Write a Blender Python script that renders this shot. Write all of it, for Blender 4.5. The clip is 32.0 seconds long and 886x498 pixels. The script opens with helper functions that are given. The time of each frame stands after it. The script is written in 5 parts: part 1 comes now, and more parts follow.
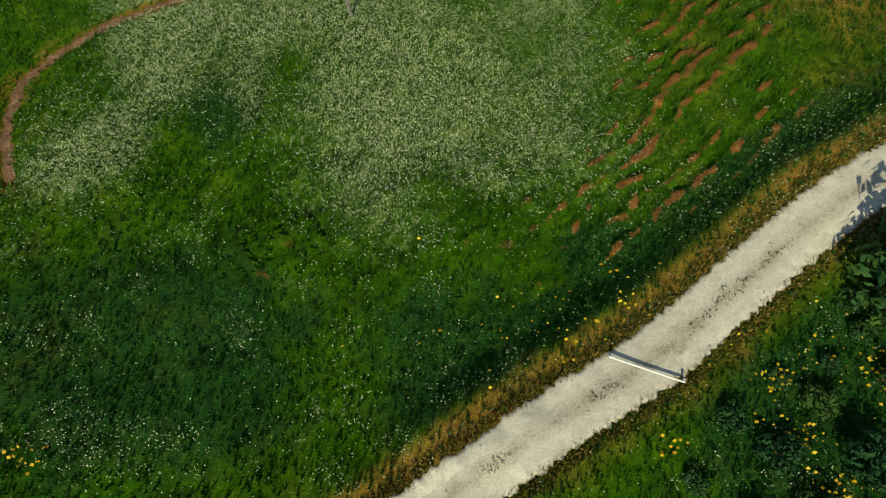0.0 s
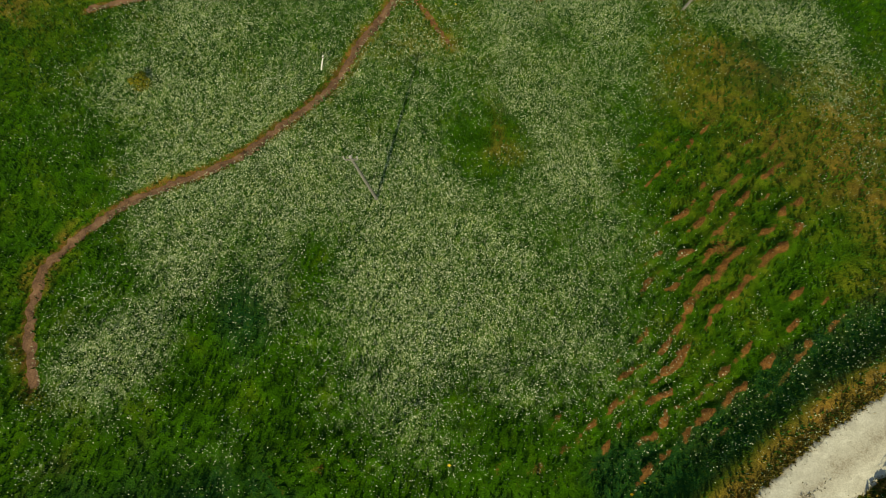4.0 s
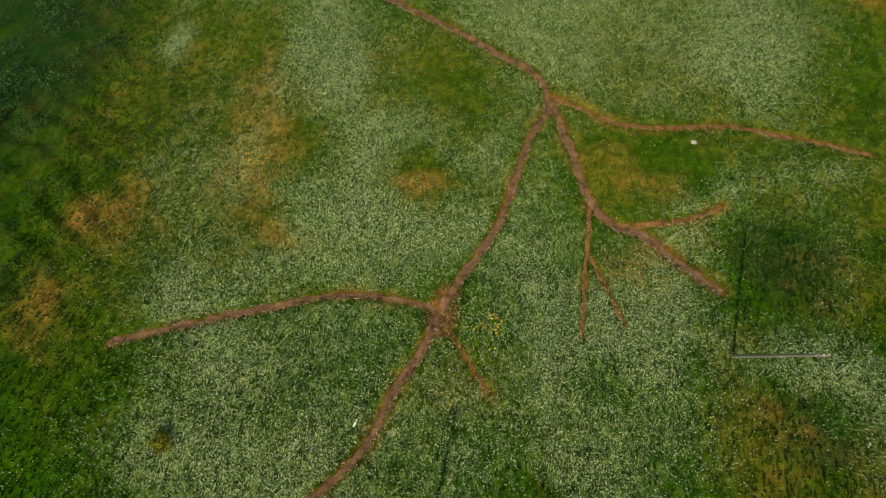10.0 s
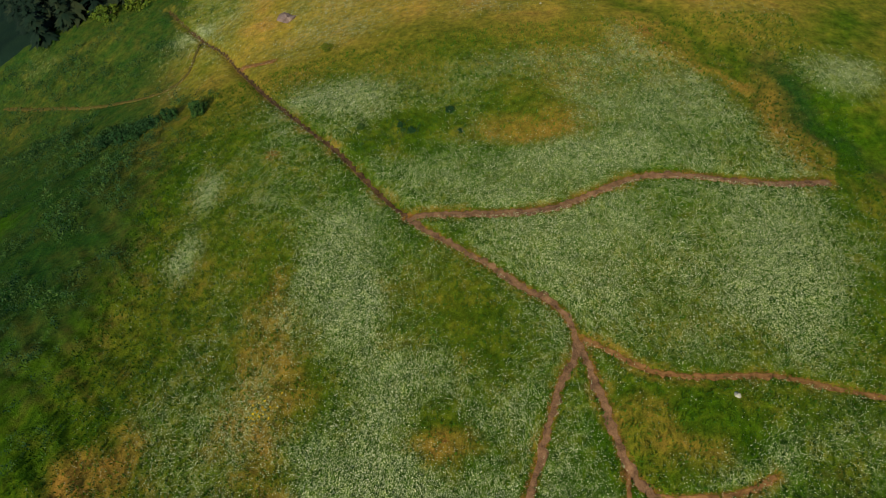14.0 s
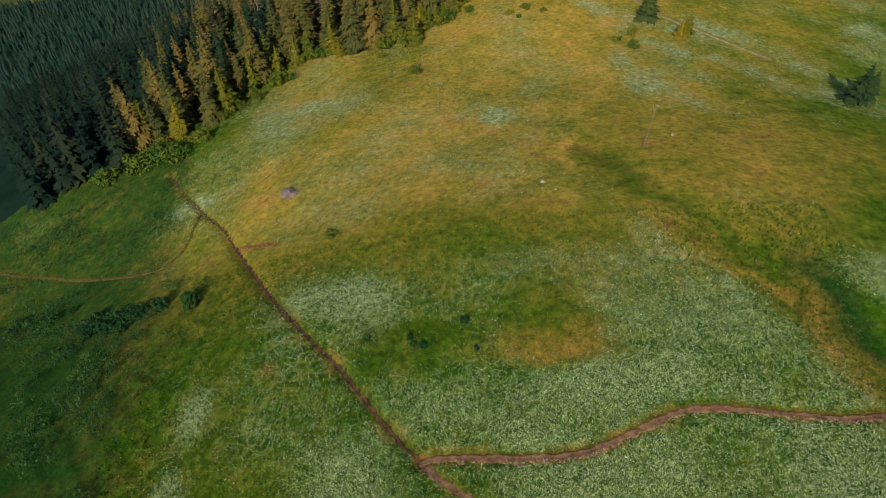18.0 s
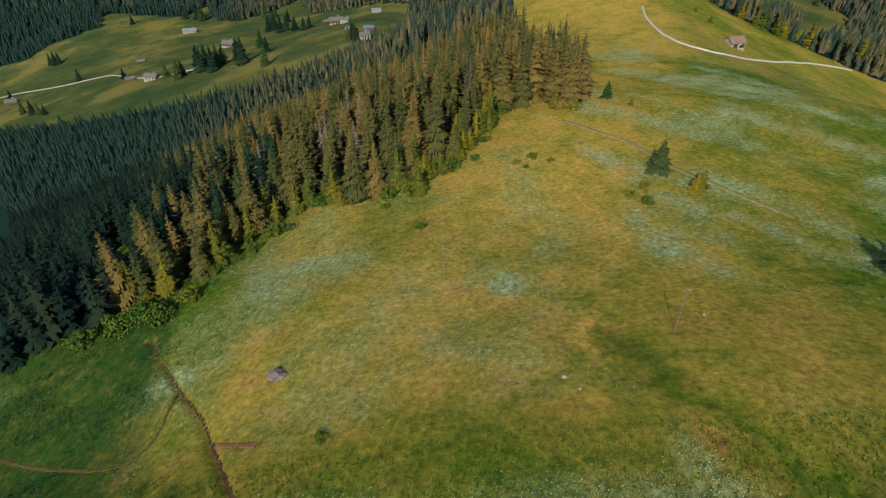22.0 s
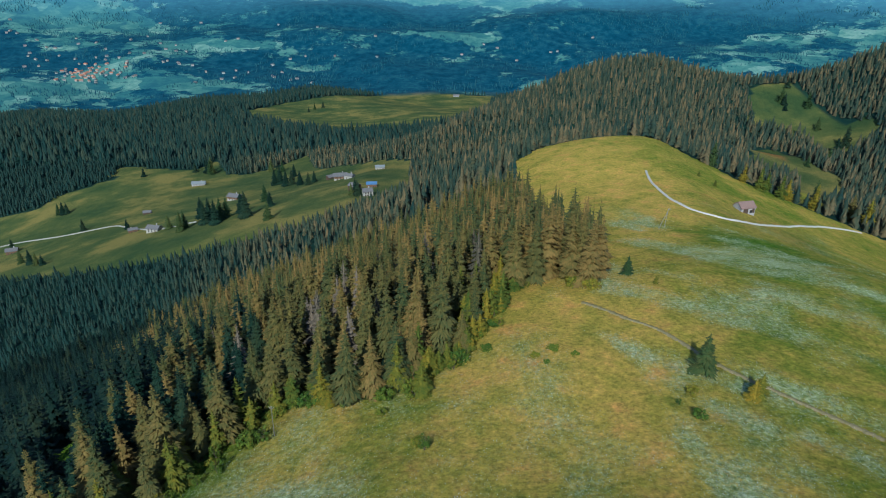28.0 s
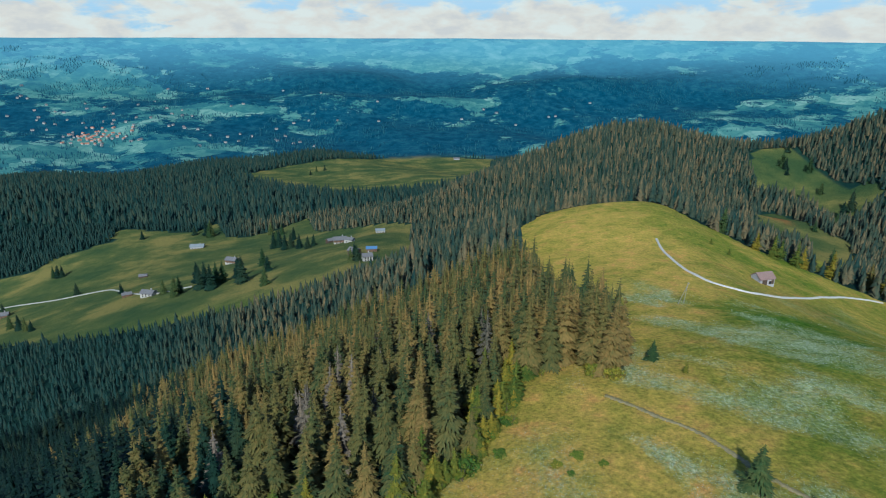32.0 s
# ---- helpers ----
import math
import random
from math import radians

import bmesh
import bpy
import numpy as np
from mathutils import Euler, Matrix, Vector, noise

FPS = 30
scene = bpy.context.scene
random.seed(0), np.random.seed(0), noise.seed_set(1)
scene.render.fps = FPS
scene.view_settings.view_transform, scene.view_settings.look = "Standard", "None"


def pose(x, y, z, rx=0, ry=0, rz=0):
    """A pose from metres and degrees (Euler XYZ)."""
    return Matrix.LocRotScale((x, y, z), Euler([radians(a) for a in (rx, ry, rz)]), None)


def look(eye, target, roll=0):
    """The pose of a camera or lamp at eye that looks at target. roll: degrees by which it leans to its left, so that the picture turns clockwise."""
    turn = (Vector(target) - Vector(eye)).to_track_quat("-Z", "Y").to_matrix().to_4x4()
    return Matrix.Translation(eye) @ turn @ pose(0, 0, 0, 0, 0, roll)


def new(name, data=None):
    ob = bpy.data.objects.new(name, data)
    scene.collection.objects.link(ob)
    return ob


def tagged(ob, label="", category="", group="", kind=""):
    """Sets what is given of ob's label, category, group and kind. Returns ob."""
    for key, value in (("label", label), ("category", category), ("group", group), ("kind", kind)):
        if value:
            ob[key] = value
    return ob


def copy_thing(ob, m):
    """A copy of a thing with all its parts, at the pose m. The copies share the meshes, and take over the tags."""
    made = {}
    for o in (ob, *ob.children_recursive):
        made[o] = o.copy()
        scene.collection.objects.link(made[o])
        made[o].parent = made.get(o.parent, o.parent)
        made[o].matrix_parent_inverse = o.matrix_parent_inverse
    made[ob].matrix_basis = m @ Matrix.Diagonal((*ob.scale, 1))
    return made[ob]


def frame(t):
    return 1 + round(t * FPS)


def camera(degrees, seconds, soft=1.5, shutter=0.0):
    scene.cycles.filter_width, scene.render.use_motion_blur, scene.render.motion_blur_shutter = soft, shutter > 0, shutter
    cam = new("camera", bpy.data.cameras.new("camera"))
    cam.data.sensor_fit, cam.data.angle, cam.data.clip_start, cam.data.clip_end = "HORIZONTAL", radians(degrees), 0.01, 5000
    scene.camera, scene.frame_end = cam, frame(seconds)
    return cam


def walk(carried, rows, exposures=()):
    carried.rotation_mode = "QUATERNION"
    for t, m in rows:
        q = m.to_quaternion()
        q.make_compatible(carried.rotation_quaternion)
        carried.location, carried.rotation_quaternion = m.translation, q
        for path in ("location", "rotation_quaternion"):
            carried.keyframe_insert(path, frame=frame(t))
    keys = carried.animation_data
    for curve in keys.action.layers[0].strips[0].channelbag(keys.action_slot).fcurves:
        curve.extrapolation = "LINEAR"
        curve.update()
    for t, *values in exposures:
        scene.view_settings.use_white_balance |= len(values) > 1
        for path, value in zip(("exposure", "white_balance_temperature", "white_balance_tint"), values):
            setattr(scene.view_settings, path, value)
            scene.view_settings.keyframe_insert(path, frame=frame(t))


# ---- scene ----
cam = camera(70.58, 32.0, soft=1.1)
walk(cam, [
    (0.0, pose(-0.00, 0.00, 30.00, 21.44, 0, 0.10) @ pose(0, 0, 0, 0, 0, -0.64)),
    (0.5, pose(-0.24, 1.85, 30.71, 21.12, 0, 0.02) @ pose(0, 0, 0, 0, 0, -0.51)),
    (1.0, pose(-0.47, 3.60, 31.38, 20.64, 0, -0.07) @ pose(0, 0, 0, 0, 0, -0.40)),
    (1.5, pose(-0.69, 5.35, 32.01, 20.17, 0, -0.17) @ pose(0, 0, 0, 0, 0, -0.30)),
    (2.0, pose(-0.95, 7.21, 32.64, 19.93, 0, -0.23) @ pose(0, 0, 0, 0, 0, -0.21)),
    (2.5, pose(-1.20, 9.07, 33.25, 19.80, 0, -0.26) @ pose(0, 0, 0, 0, 0, -0.13)),
    (3.0, pose(-1.44, 10.88, 33.86, 19.73, 0, -0.28) @ pose(0, 0, 0, 0, 0, -0.05)),
    (3.5, pose(-1.66, 12.57, 34.43, 19.57, 0, -0.32) @ pose(0, 0, 0, 0, 0, 0.02)),
    (5.5, pose(-2.69, 19.62, 36.64, 20.56, 0, -0.54) @ pose(0, 0, 0, 0, 0, 0.04)),
    (6.0, pose(-2.92, 21.41, 37.14, 20.89, 0, -0.57) @ pose(0, 0, 0, 0, 0, 0.08)),
    (6.5, pose(-3.14, 23.32, 37.66, 21.48, 0, -0.59) @ pose(0, 0, 0, 0, 0, 0.13)),
    (7.0, pose(-3.37, 25.29, 38.18, 22.12, 0, -0.59) @ pose(0, 0, 0, 0, 0, 0.17)),
    (7.5, pose(-3.62, 27.25, 38.69, 22.67, 0, -0.53) @ pose(0, 0, 0, 0, 0, 0.23)),
    (8.0, pose(-3.85, 29.16, 39.17, 23.03, 0, -0.47) @ pose(0, 0, 0, 0, 0, 0.27)),
    (8.5, pose(-4.08, 31.14, 39.68, 23.53, 0, -0.41) @ pose(0, 0, 0, 0, 0, 0.32)),
    (9.0, pose(-4.33, 33.07, 40.16, 23.95, 0, -0.35) @ pose(0, 0, 0, 0, 0, 0.35)),
    (9.5, pose(-4.59, 35.06, 40.67, 24.60, 0, -0.25) @ pose(0, 0, 0, 0, 0, 0.38)),
    (10.0, pose(-4.86, 37.03, 41.18, 25.33, 0, -0.15) @ pose(0, 0, 0, 0, 0, 0.39)),
    (10.5, pose(-5.13, 38.90, 41.64, 25.98, 0, -0.11) @ pose(0, 0, 0, 0, 0, 0.32)),
    (11.0, pose(-5.40, 40.83, 42.12, 26.92, 0, -0.07) @ pose(0, 0, 0, 0, 0, 0.22)),
    (11.5, pose(-5.66, 42.79, 42.57, 27.98, 0, -0.04) @ pose(0, 0, 0, 0, 0, 0.13)),
    (12.0, pose(-5.88, 44.71, 43.01, 29.04, 0, -0.03) @ pose(0, 0, 0, 0, 0, 0.08)),
    (12.5, pose(-6.08, 46.54, 43.39, 29.89, 0, -0.02) @ pose(0, 0, 0, 0, 0, 0.04)),
    (13.0, pose(-6.28, 48.38, 43.74, 30.79, 0, -0.00) @ pose(0, 0, 0, 0, 0, 0.03)),
    (13.5, pose(-6.48, 50.30, 44.11, 31.99, 0, 0.06) @ pose(0, 0, 0, 0, 0, 0.05)),
    (14.0, pose(-6.70, 52.22, 44.47, 33.26, 0, 0.12) @ pose(0, 0, 0, 0, 0, 0.05)),
    (14.5, pose(-6.91, 54.12, 44.81, 34.52, 0, 0.13) @ pose(0, 0, 0, 0, 0, 0.02)),
    (16.5, pose(-7.85, 61.48, 45.91, 38.97, 0, 0.07) @ pose(0, 0, 0, 0, 0, -0.21)),
    (17.0, pose(-8.00, 63.37, 46.14, 40.20, 0, 0.07) @ pose(0, 0, 0, 0, 0, -0.29)),
    (17.5, pose(-8.12, 65.25, 46.35, 41.41, 0, 0.10) @ pose(0, 0, 0, 0, 0, -0.35)),
    (18.0, pose(-8.22, 67.08, 46.50, 42.45, 0, 0.13) @ pose(0, 0, 0, 0, 0, -0.39)),
    (18.5, pose(-8.31, 68.96, 46.66, 43.69, 0, 0.15) @ pose(0, 0, 0, 0, 0, -0.42)),
    (19.0, pose(-8.42, 70.86, 46.84, 45.00, 0, 0.16) @ pose(0, 0, 0, 0, 0, -0.42)),
    (19.5, pose(-8.55, 72.73, 47.01, 46.29, 0, 0.17) @ pose(0, 0, 0, 0, 0, -0.40)),
    (20.0, pose(-8.66, 74.54, 47.15, 47.35, 0, 0.14) @ pose(0, 0, 0, 0, 0, -0.38)),
    (20.5, pose(-8.76, 76.33, 47.27, 48.41, 0, 0.12) @ pose(0, 0, 0, 0, 0, -0.33)),
    (21.0, pose(-8.86, 78.17, 47.41, 49.70, 0, 0.13) @ pose(0, 0, 0, 0, 0, -0.27)),
    (21.5, pose(-8.96, 80.05, 47.52, 51.01, 0, 0.14) @ pose(0, 0, 0, 0, 0, -0.19)),
    (22.0, pose(-9.07, 81.94, 47.59, 52.28, 0, 0.16) @ pose(0, 0, 0, 0, 0, -0.13)),
    (22.5, pose(-9.18, 83.83, 47.59, 53.37, 0, 0.16) @ pose(0, 0, 0, 0, 0, -0.10)),
    (23.0, pose(-9.30, 85.76, 47.57, 54.62, 0, 0.17) @ pose(0, 0, 0, 0, 0, -0.06)),
    (23.5, pose(-9.42, 87.67, 47.52, 55.86, 0, 0.18) @ pose(0, 0, 0, 0, 0, -0.02)),
    (24.0, pose(-9.55, 89.53, 47.39, 56.94, 0, 0.16) @ pose(0, 0, 0, 0, 0, 0.01)),
    (24.5, pose(-9.71, 91.38, 47.24, 58.13, 0, 0.15) @ pose(0, 0, 0, 0, 0, 0.03)),
    (25.0, pose(-9.88, 93.20, 47.07, 59.21, 0, 0.11) @ pose(0, 0, 0, 0, 0, 0.02)),
    (25.5, pose(-10.04, 95.02, 46.92, 60.37, 0, 0.10) @ pose(0, 0, 0, 0, 0, 0.04)),
    (27.5, pose(-10.63, 102.49, 46.39, 64.53, 0, 0.09) @ pose(0, 0, 0, 0, 0, 0.26)),
    (28.0, pose(-10.81, 104.43, 46.26, 65.35, 0, 0.07) @ pose(0, 0, 0, 0, 0, 0.29)),
    (28.5, pose(-11.01, 106.40, 46.14, 66.23, 0, 0.09) @ pose(0, 0, 0, 0, 0, 0.31)),
    (29.0, pose(-11.20, 108.36, 46.02, 67.06, 0, 0.10) @ pose(0, 0, 0, 0, 0, 0.33)),
    (29.5, pose(-11.38, 110.31, 45.88, 67.82, 0, 0.10) @ pose(0, 0, 0, 0, 0, 0.34)),
    (30.0, pose(-11.54, 112.24, 45.72, 68.45, 0, 0.08) @ pose(0, 0, 0, 0, 0, 0.33)),
    (30.5, pose(-11.68, 114.17, 45.56, 69.11, 0, 0.09) @ pose(0, 0, 0, 0, 0, 0.34)),
    (31.0, pose(-11.82, 116.11, 45.40, 69.74, 0, 0.11) @ pose(0, 0, 0, 0, 0, 0.35)),
    (31.5, pose(-11.96, 118.05, 45.25, 70.30, 0, 0.11) @ pose(0, 0, 0, 0, 0, 0.34)),
    (32.0, pose(-12.09, 120.00, 45.10, 70.88, 0, 0.11) @ pose(0, 0, 0, 0, 0, 0.34)),
], exposures=[(0, 0.19, 8100, -7), (3, 0.19, 8700, -9), (6, 0.17, 9000, -8), (13, 0.2, 8500, -3), (20, 0.27, 6900, 1), (25, 0.31, 5800, 2), (28, 0.36, 5150, 2), (32, 0.4, 5050, 2)])

# world and sun
SUN_AZ, SUN_EL = radians(192), radians(36)
world = bpy.data.worlds.new("sky")
scene.world = world
world.use_nodes = True
wn, wl = world.node_tree.nodes, world.node_tree.links
sky = wn.new("ShaderNodeTexSky")
sky.sky_type, sky.sun_disc = "NISHITA", False
sky.sun_elevation, sky.sun_rotation = SUN_EL, SUN_AZ
sky.altitude, sky.air_density, sky.dust_density, sky.ozone_density = 1300, 1.0, 0.6, 1.2
wl.new(sky.outputs[0], wn["Background"].inputs[0])
wn["Background"].inputs[1].default_value = 0.10
sun = new("sun", bpy.data.lights.new("sun", "SUN"))
sun.data.energy, sun.data.angle, sun.data.color = 3.8, radians(0.6), (1.0, 0.91, 0.74)
to_sun = Vector((math.sin(SUN_AZ) * math.cos(SUN_EL), math.cos(SUN_AZ) * math.cos(SUN_EL), math.sin(SUN_EL)))
sun.matrix_world = look(to_sun * 200, (0, 0, 0))

def smooth_step(a, b, v):
    s = np.clip((v - a) / (b - a), 0, 1)
    return s * s * (3 - 2 * s)


def bump(x, y, cx, cy, sx, sy, h):
    return h * np.exp(-(((x - cx) / sx) ** 2 + ((y - cy) / sy) ** 2))


CREST_Y = (-400, 0, 80, 130, 160, 200, 250, 320, 414, 530, 700, 1000, 1600)
CREST_X = (20, 20, 20, 25, 40, 45, 55, 80, 105, 118, 180, 265, 420)
CREST_V = (-400, 0, 50, 100, 118, 131, 142, 163, 184, 200, 250, 321, 370, 414, 470, 530, 600, 700, 800, 1000, 1200, 1500, 2500)
CREST_Z = (-5, -5.5, -8, -7, -7.5, -9, -12.5, -18.5, -22.5, -24, -28.5, -43, -50, -54.5, -56.5, -61.5, -86, -122, -116, -72, -125, -230, -430)
VALLEY_Y = (-400, 300, 700, 1100, 1700, 2700, 3300, 4000, 4500, 4900, 5000)
VALLEY_Z = (-110, -150, -150, -250, -340, -440, -390, -270, -127, 3, 10)


def rounded(v, xs, ys, w):
    """Piecewise linear profile, rounded over w metres."""
    return sum(np.interp(v + d * w, xs, ys) for d in (-1, -0.5, 0, 0.5, 1)) / 5


def height(x, y):
    """Height of the land at x, y."""
    x, y = np.asarray(x, float), np.asarray(y, float)
    crest = rounded(y, CREST_V, CREST_Z, 9)
    u = rounded(y, CREST_Y, CREST_X, 25) - x
    flat = 0.12 + 0.88 * smooth_step(40, 100, y)
    left = np.where(u > 0, u, 0)
    right = np.where(u < 0, -u, 0)
    kl = flat * rounded(y, (60, 95, 128, 150, 165, 300, 500), (0.0020, 0.0022, 0.0032, 0.0020, 0.0014, 0.0016, 0.0022), 8)
    kr = 0.0012 * flat + 0.009 * smooth_step(250, 400, y) * (1 - smooth_step(520, 700, y)) + 0.0042 * smooth_step(740, 860, y)
    cap = 0.44
    dl = np.where(left < cap / (2 * kl), kl * left ** 2, cap * left - cap ** 2 / (4 * kl))
    cr = 0.36
    dr = np.where(right < cr / (2 * kr), kr * right ** 2, cr * right - cr ** 2 / (4 * kr))
    ridge = crest - dl - dr
    tilt = 0.27 * (1 - smooth_step(700, 1500, y))
    far = smooth_step(1400, 2400, y)
    valley = rounded(y * (1 - far) + np.hypot(x, y) * far, VALLEY_Y, VALLEY_Z, 120) + tilt * np.clip(x + 100, -700, 0) + 0.05 * np.clip(x - 300, 0, 900) * (1 - smooth_step(1800, 3000, y))
    k = 18.0
    m = np.maximum(ridge, valley)
    z = m + k * np.log(np.exp((ridge - m) / k) + np.exp((valley - m) / k))
    z = z + bump(x, y, 700, 880, 185, 260, 192) + bump(x, y, 30, 18, 13, 22, 3.0) + bump(x, y, 9, 60, 9, 8, -1.2)
    far = smooth_step(500, 1500, y) * (1 - 0.9 * smooth_step(3900, 4700, np.hypot(x, y)))
    z = z + far * (14 * np.sin(x / 210 + 1.3) * np.cos(y / 260) + 7 * np.sin(x / 90 + y / 130))
    out = smooth_step(2500, 3200, y) * (1 - 0.97 * smooth_step(4100, 4800, np.hypot(x, y)))
    z = z + out * (22 * np.sin(x / 330 + 0.8 * np.sin(y / 240)) * np.sin(y / 190 + x / 700) + bump(x, y, -300, 3600, 520, 160, 40) + bump(x, y, -584, 4010, 380, 170, 60) + bump(x, y, 900, 3900, 700, 180, 45))
    near = 1 - smooth_step(400, 900, y)
    z = z + near * (0.25 * np.sin(x / 7.1 + 0.6 * np.sin(y / 9)) * np.cos(y / 8.3) + 0.1 * np.sin(x / 2.6 + 1) * np.cos(y / 2.9 + x / 5))
    return z

# plan: paths, roads and clearings, in metres
PATH_MAIN = [(-29.1, 19.7), (-30.4, 23.3), (-30.8, 27.6), (-29.6, 29.6), (-26.1, 33.0), (-23.0, 34.7), (-18.9, 36.4), (-14.9, 39.5), (-10.8, 43.7), (-8.7, 48.1), (-6.9, 50.8), (-5.3, 54.4), (-4.7, 55.6), (-3.2, 58.0), (-0.1, 62.7), (2.2, 68.8), (3.5, 72.4), (5.5, 76.2), (4.5, 79.7), (1.3, 82.2), (-1.6, 84.5), (-6.9, 88.3), (-10.3, 91.1)]
PATH_DITCH = [(-10.7, 92.0), (-13.4, 94.8), (-16.7, 99.1), (-20.4, 104.0), (-24.6, 108.9), (-30.8, 117.1), (-38.6, 129.4), (-44.0, 138.0), (-50.4, 145.4), (-57.9, 155.1), (-61.5, 159.9)]
PATH_WEST = [(-5.3, 54.9), (-9.0, 55.9), (-14.5, 56.3), (-19.4, 55.1), (-24.2, 54.1), (-28.4, 53.0), (-32.4, 51.9)]
PATH_SPUR_A = [(-4.7, 53.9), (-2.8, 50.5), (-1.0, 47.7)]
PATH_FORK = [(5.8, 76.6), (6.3, 74.9), (7.5, 70.0), (8.7, 65.6), (10.5, 63.4), (12.8, 62.3), (15.7, 59.5), (18.8, 56.5)]
PATH_SPUR_B = [(8.7, 65.3), (7.9, 60.2), (7.2, 56.1), (6.6, 52.3)]
PATH_SPUR_C = [(8.1, 60.5), (9.0, 57.6), (9.8, 55.1), (10.3, 53.7)]
PATH_SPUR_D = [(11.0, 63.2), (15.3, 63.2), (17.8, 63.6), (20.2, 64.7)]
PATH_EAST = [(6.2, 77.0), (9.6, 74.9), (12.1, 73.6), (15.7, 73.2), (22.0, 73.2), (27.1, 72.1), (31.0, 71.2), (35.2, 70.0)]
PATH_UPPER = [(-10.8, 91.7), (-6.1, 91.8), (-0.2, 91.4), (4.4, 91.8), (8.7, 93.3), (13.7, 95.4), (17.9, 95.7), (23.8, 95.2), (29.6, 94.8), (34.7, 95.2)]
PATH_SPUR_E = [(-39.7, 131.6), (-32.9, 129.4)]
PATH_HOLLOW = [(-50.2, 144.8), (-50.6, 135.2), (-54.9, 132.2), (-65.5, 135.1), (-81.2, 141.3), (-99.9, 149.4)]
PATH_SADDLE = [(22.8, 237.0), (29.8, 227.8), (37.1, 219.1), (43.8, 203.6), (50.7, 194.1), (56.3, 186.9), (59.5, 182.3)]
TRACK_KNOB = [(97.1, 426.5), (93.7, 408.6), (91.4, 388.1), (90.3, 365.6), (92.0, 350.0), (98.4, 342.3), (108.4, 343.0), (127.5, 358.0), (157.7, 385.5), (182.9, 407.8), (205.0, 425.0), (232.0, 440.0)]
ROAD = [(-22.0, -14.5), (-10.0, -6.7), (0.2, -0.1), (6.1, 3.7), (11.8, 7.1), (17.9, 11.8), (22.4, 15.2), (26.6, 17.7), (36.0, 22.5), (60.0, 33.0), (100.0, 49.0), (150.0, 66.0)]
VALLEY_ROAD = [(-660.0, 890.0), (-607.8, 885.0), (-580.4, 880.4), (-509.2, 855.6), (-459.7, 848.8), (-429.5, 841.3), (-397.5, 808.7), (-330.9, 743.6), (-278.3, 731.1)]
M_VALLEY = [(-754, 1039), (-667, 1051), (-648, 1097), (-596, 1147), (-612, 1230), (-559, 1217), (-461, 1193), (-444, 1262), (-387, 1142), (-343, 1124), (-295, 1163), (-264, 1230), (-218, 1082), (-147, 979), (-78, 930), (-53, 896), (-50, 780), (-38, 680), (-40, 630), (-70, 590), (-150, 578), (-250, 590), (-350, 620), (-470, 675), (-640, 790), (-780, 900)]
M_FAR = [(-641.0, 2009.1), (-568.4, 2272.0), (-378.3, 2432.6), (-213.5, 2726.3), (175.3, 2608.0), (112.0, 1836.1), (8.3, 1667.4), (-76.5, 1655.8), (-245.1, 1476.9), (-366.5, 1686.0)]
M_EAST = [(408, 984), (440, 1000), (471, 993), (472, 949), (473, 921), (474, 872), (488, 822), (474, 794), (444, 777), (399, 751), (421, 844), (414, 870), (372, 878)]
M_EAST2 = [(276, 694), (353, 812), (377, 798), (361, 735), (370, 683), (350, 640), (307, 573), (240, 490), (200, 462), (205, 478), (240, 522), (289, 635), (268, 652)]

# materials
def material(name, rough=0.9, spec=0.2):
    m = bpy.data.materials.new(name)
    m.use_nodes = True
    nt = m.node_tree
    b = nt.nodes["Principled BSDF"]
    b.inputs["Roughness"].default_value = rough
    b.inputs["Specular IOR Level"].default_value = spec
    return m, nt, b


def node(nt, kind, **inputs):
    n = nt.nodes.new("ShaderNode" + kind)
    for k, v in inputs.items():
        n.inputs[k.replace("_", " ")].default_value = v
    return n


def ramp(nt, fac, stops):
    r = nt.nodes.new("ShaderNodeValToRGB")
    e = r.color_ramp.elements
    while len(e) < len(stops):
        e.new(0.5)
    for el, (p, c) in zip(e, stops):
        el.position, el.color = p, (*c, 1)
    nt.links.new(fac, r.inputs[0])
    return r.outputs[0]


def mixed(nt, fac, a, b, mode="MIX"):
    n = nt.nodes.new("ShaderNodeMix")
    n.data_type, n.blend_type = "RGBA", mode
    for sock, v in ((n.inputs[0], fac), (n.inputs[6], a), (n.inputs[7], b)):
        if isinstance(v, (int, float)):
            sock.default_value = v
        elif isinstance(v, tuple):
            sock.default_value = (*v, 1)
        else:
            nt.links.new(v, sock)
    return n.outputs[2]


def mathed(nt, op, a, b=0.0, clamp=False):
    n = nt.nodes.new("ShaderNodeMath")
    n.operation, n.use_clamp = op, clamp
    for sock, v in zip(n.inputs, (a, b)):
        if isinstance(v, (int, float)):
            sock.default_value = v
        else:
            nt.links.new(v, sock)
    return n.outputs[0]


def noised(nt, scale, detail=4.0, rough=0.6, coords=None, distort=0.0):
    n = node(nt, "TexNoise", Scale=scale, Detail=detail, Roughness=rough, Distortion=distort)
    if coords is None:
        coords = nt.nodes.new("ShaderNodeTexCoord").outputs["Object"]
    nt.links.new(coords, n.inputs["Vector"])
    return n.outputs[0]


def bumped(nt, b, h, strength=0.5, dist=0.1):
    n = node(nt, "Bump", Strength=strength, Distance=dist)
    nt.links.new(h, n.inputs["Height"])
    nt.links.new(n.outputs[0], b.inputs["Normal"])


def attr(nt, name):
    n = nt.nodes.new("ShaderNodeAttribute")
    n.attribute_name = name
    return n.outputs["Fac"]


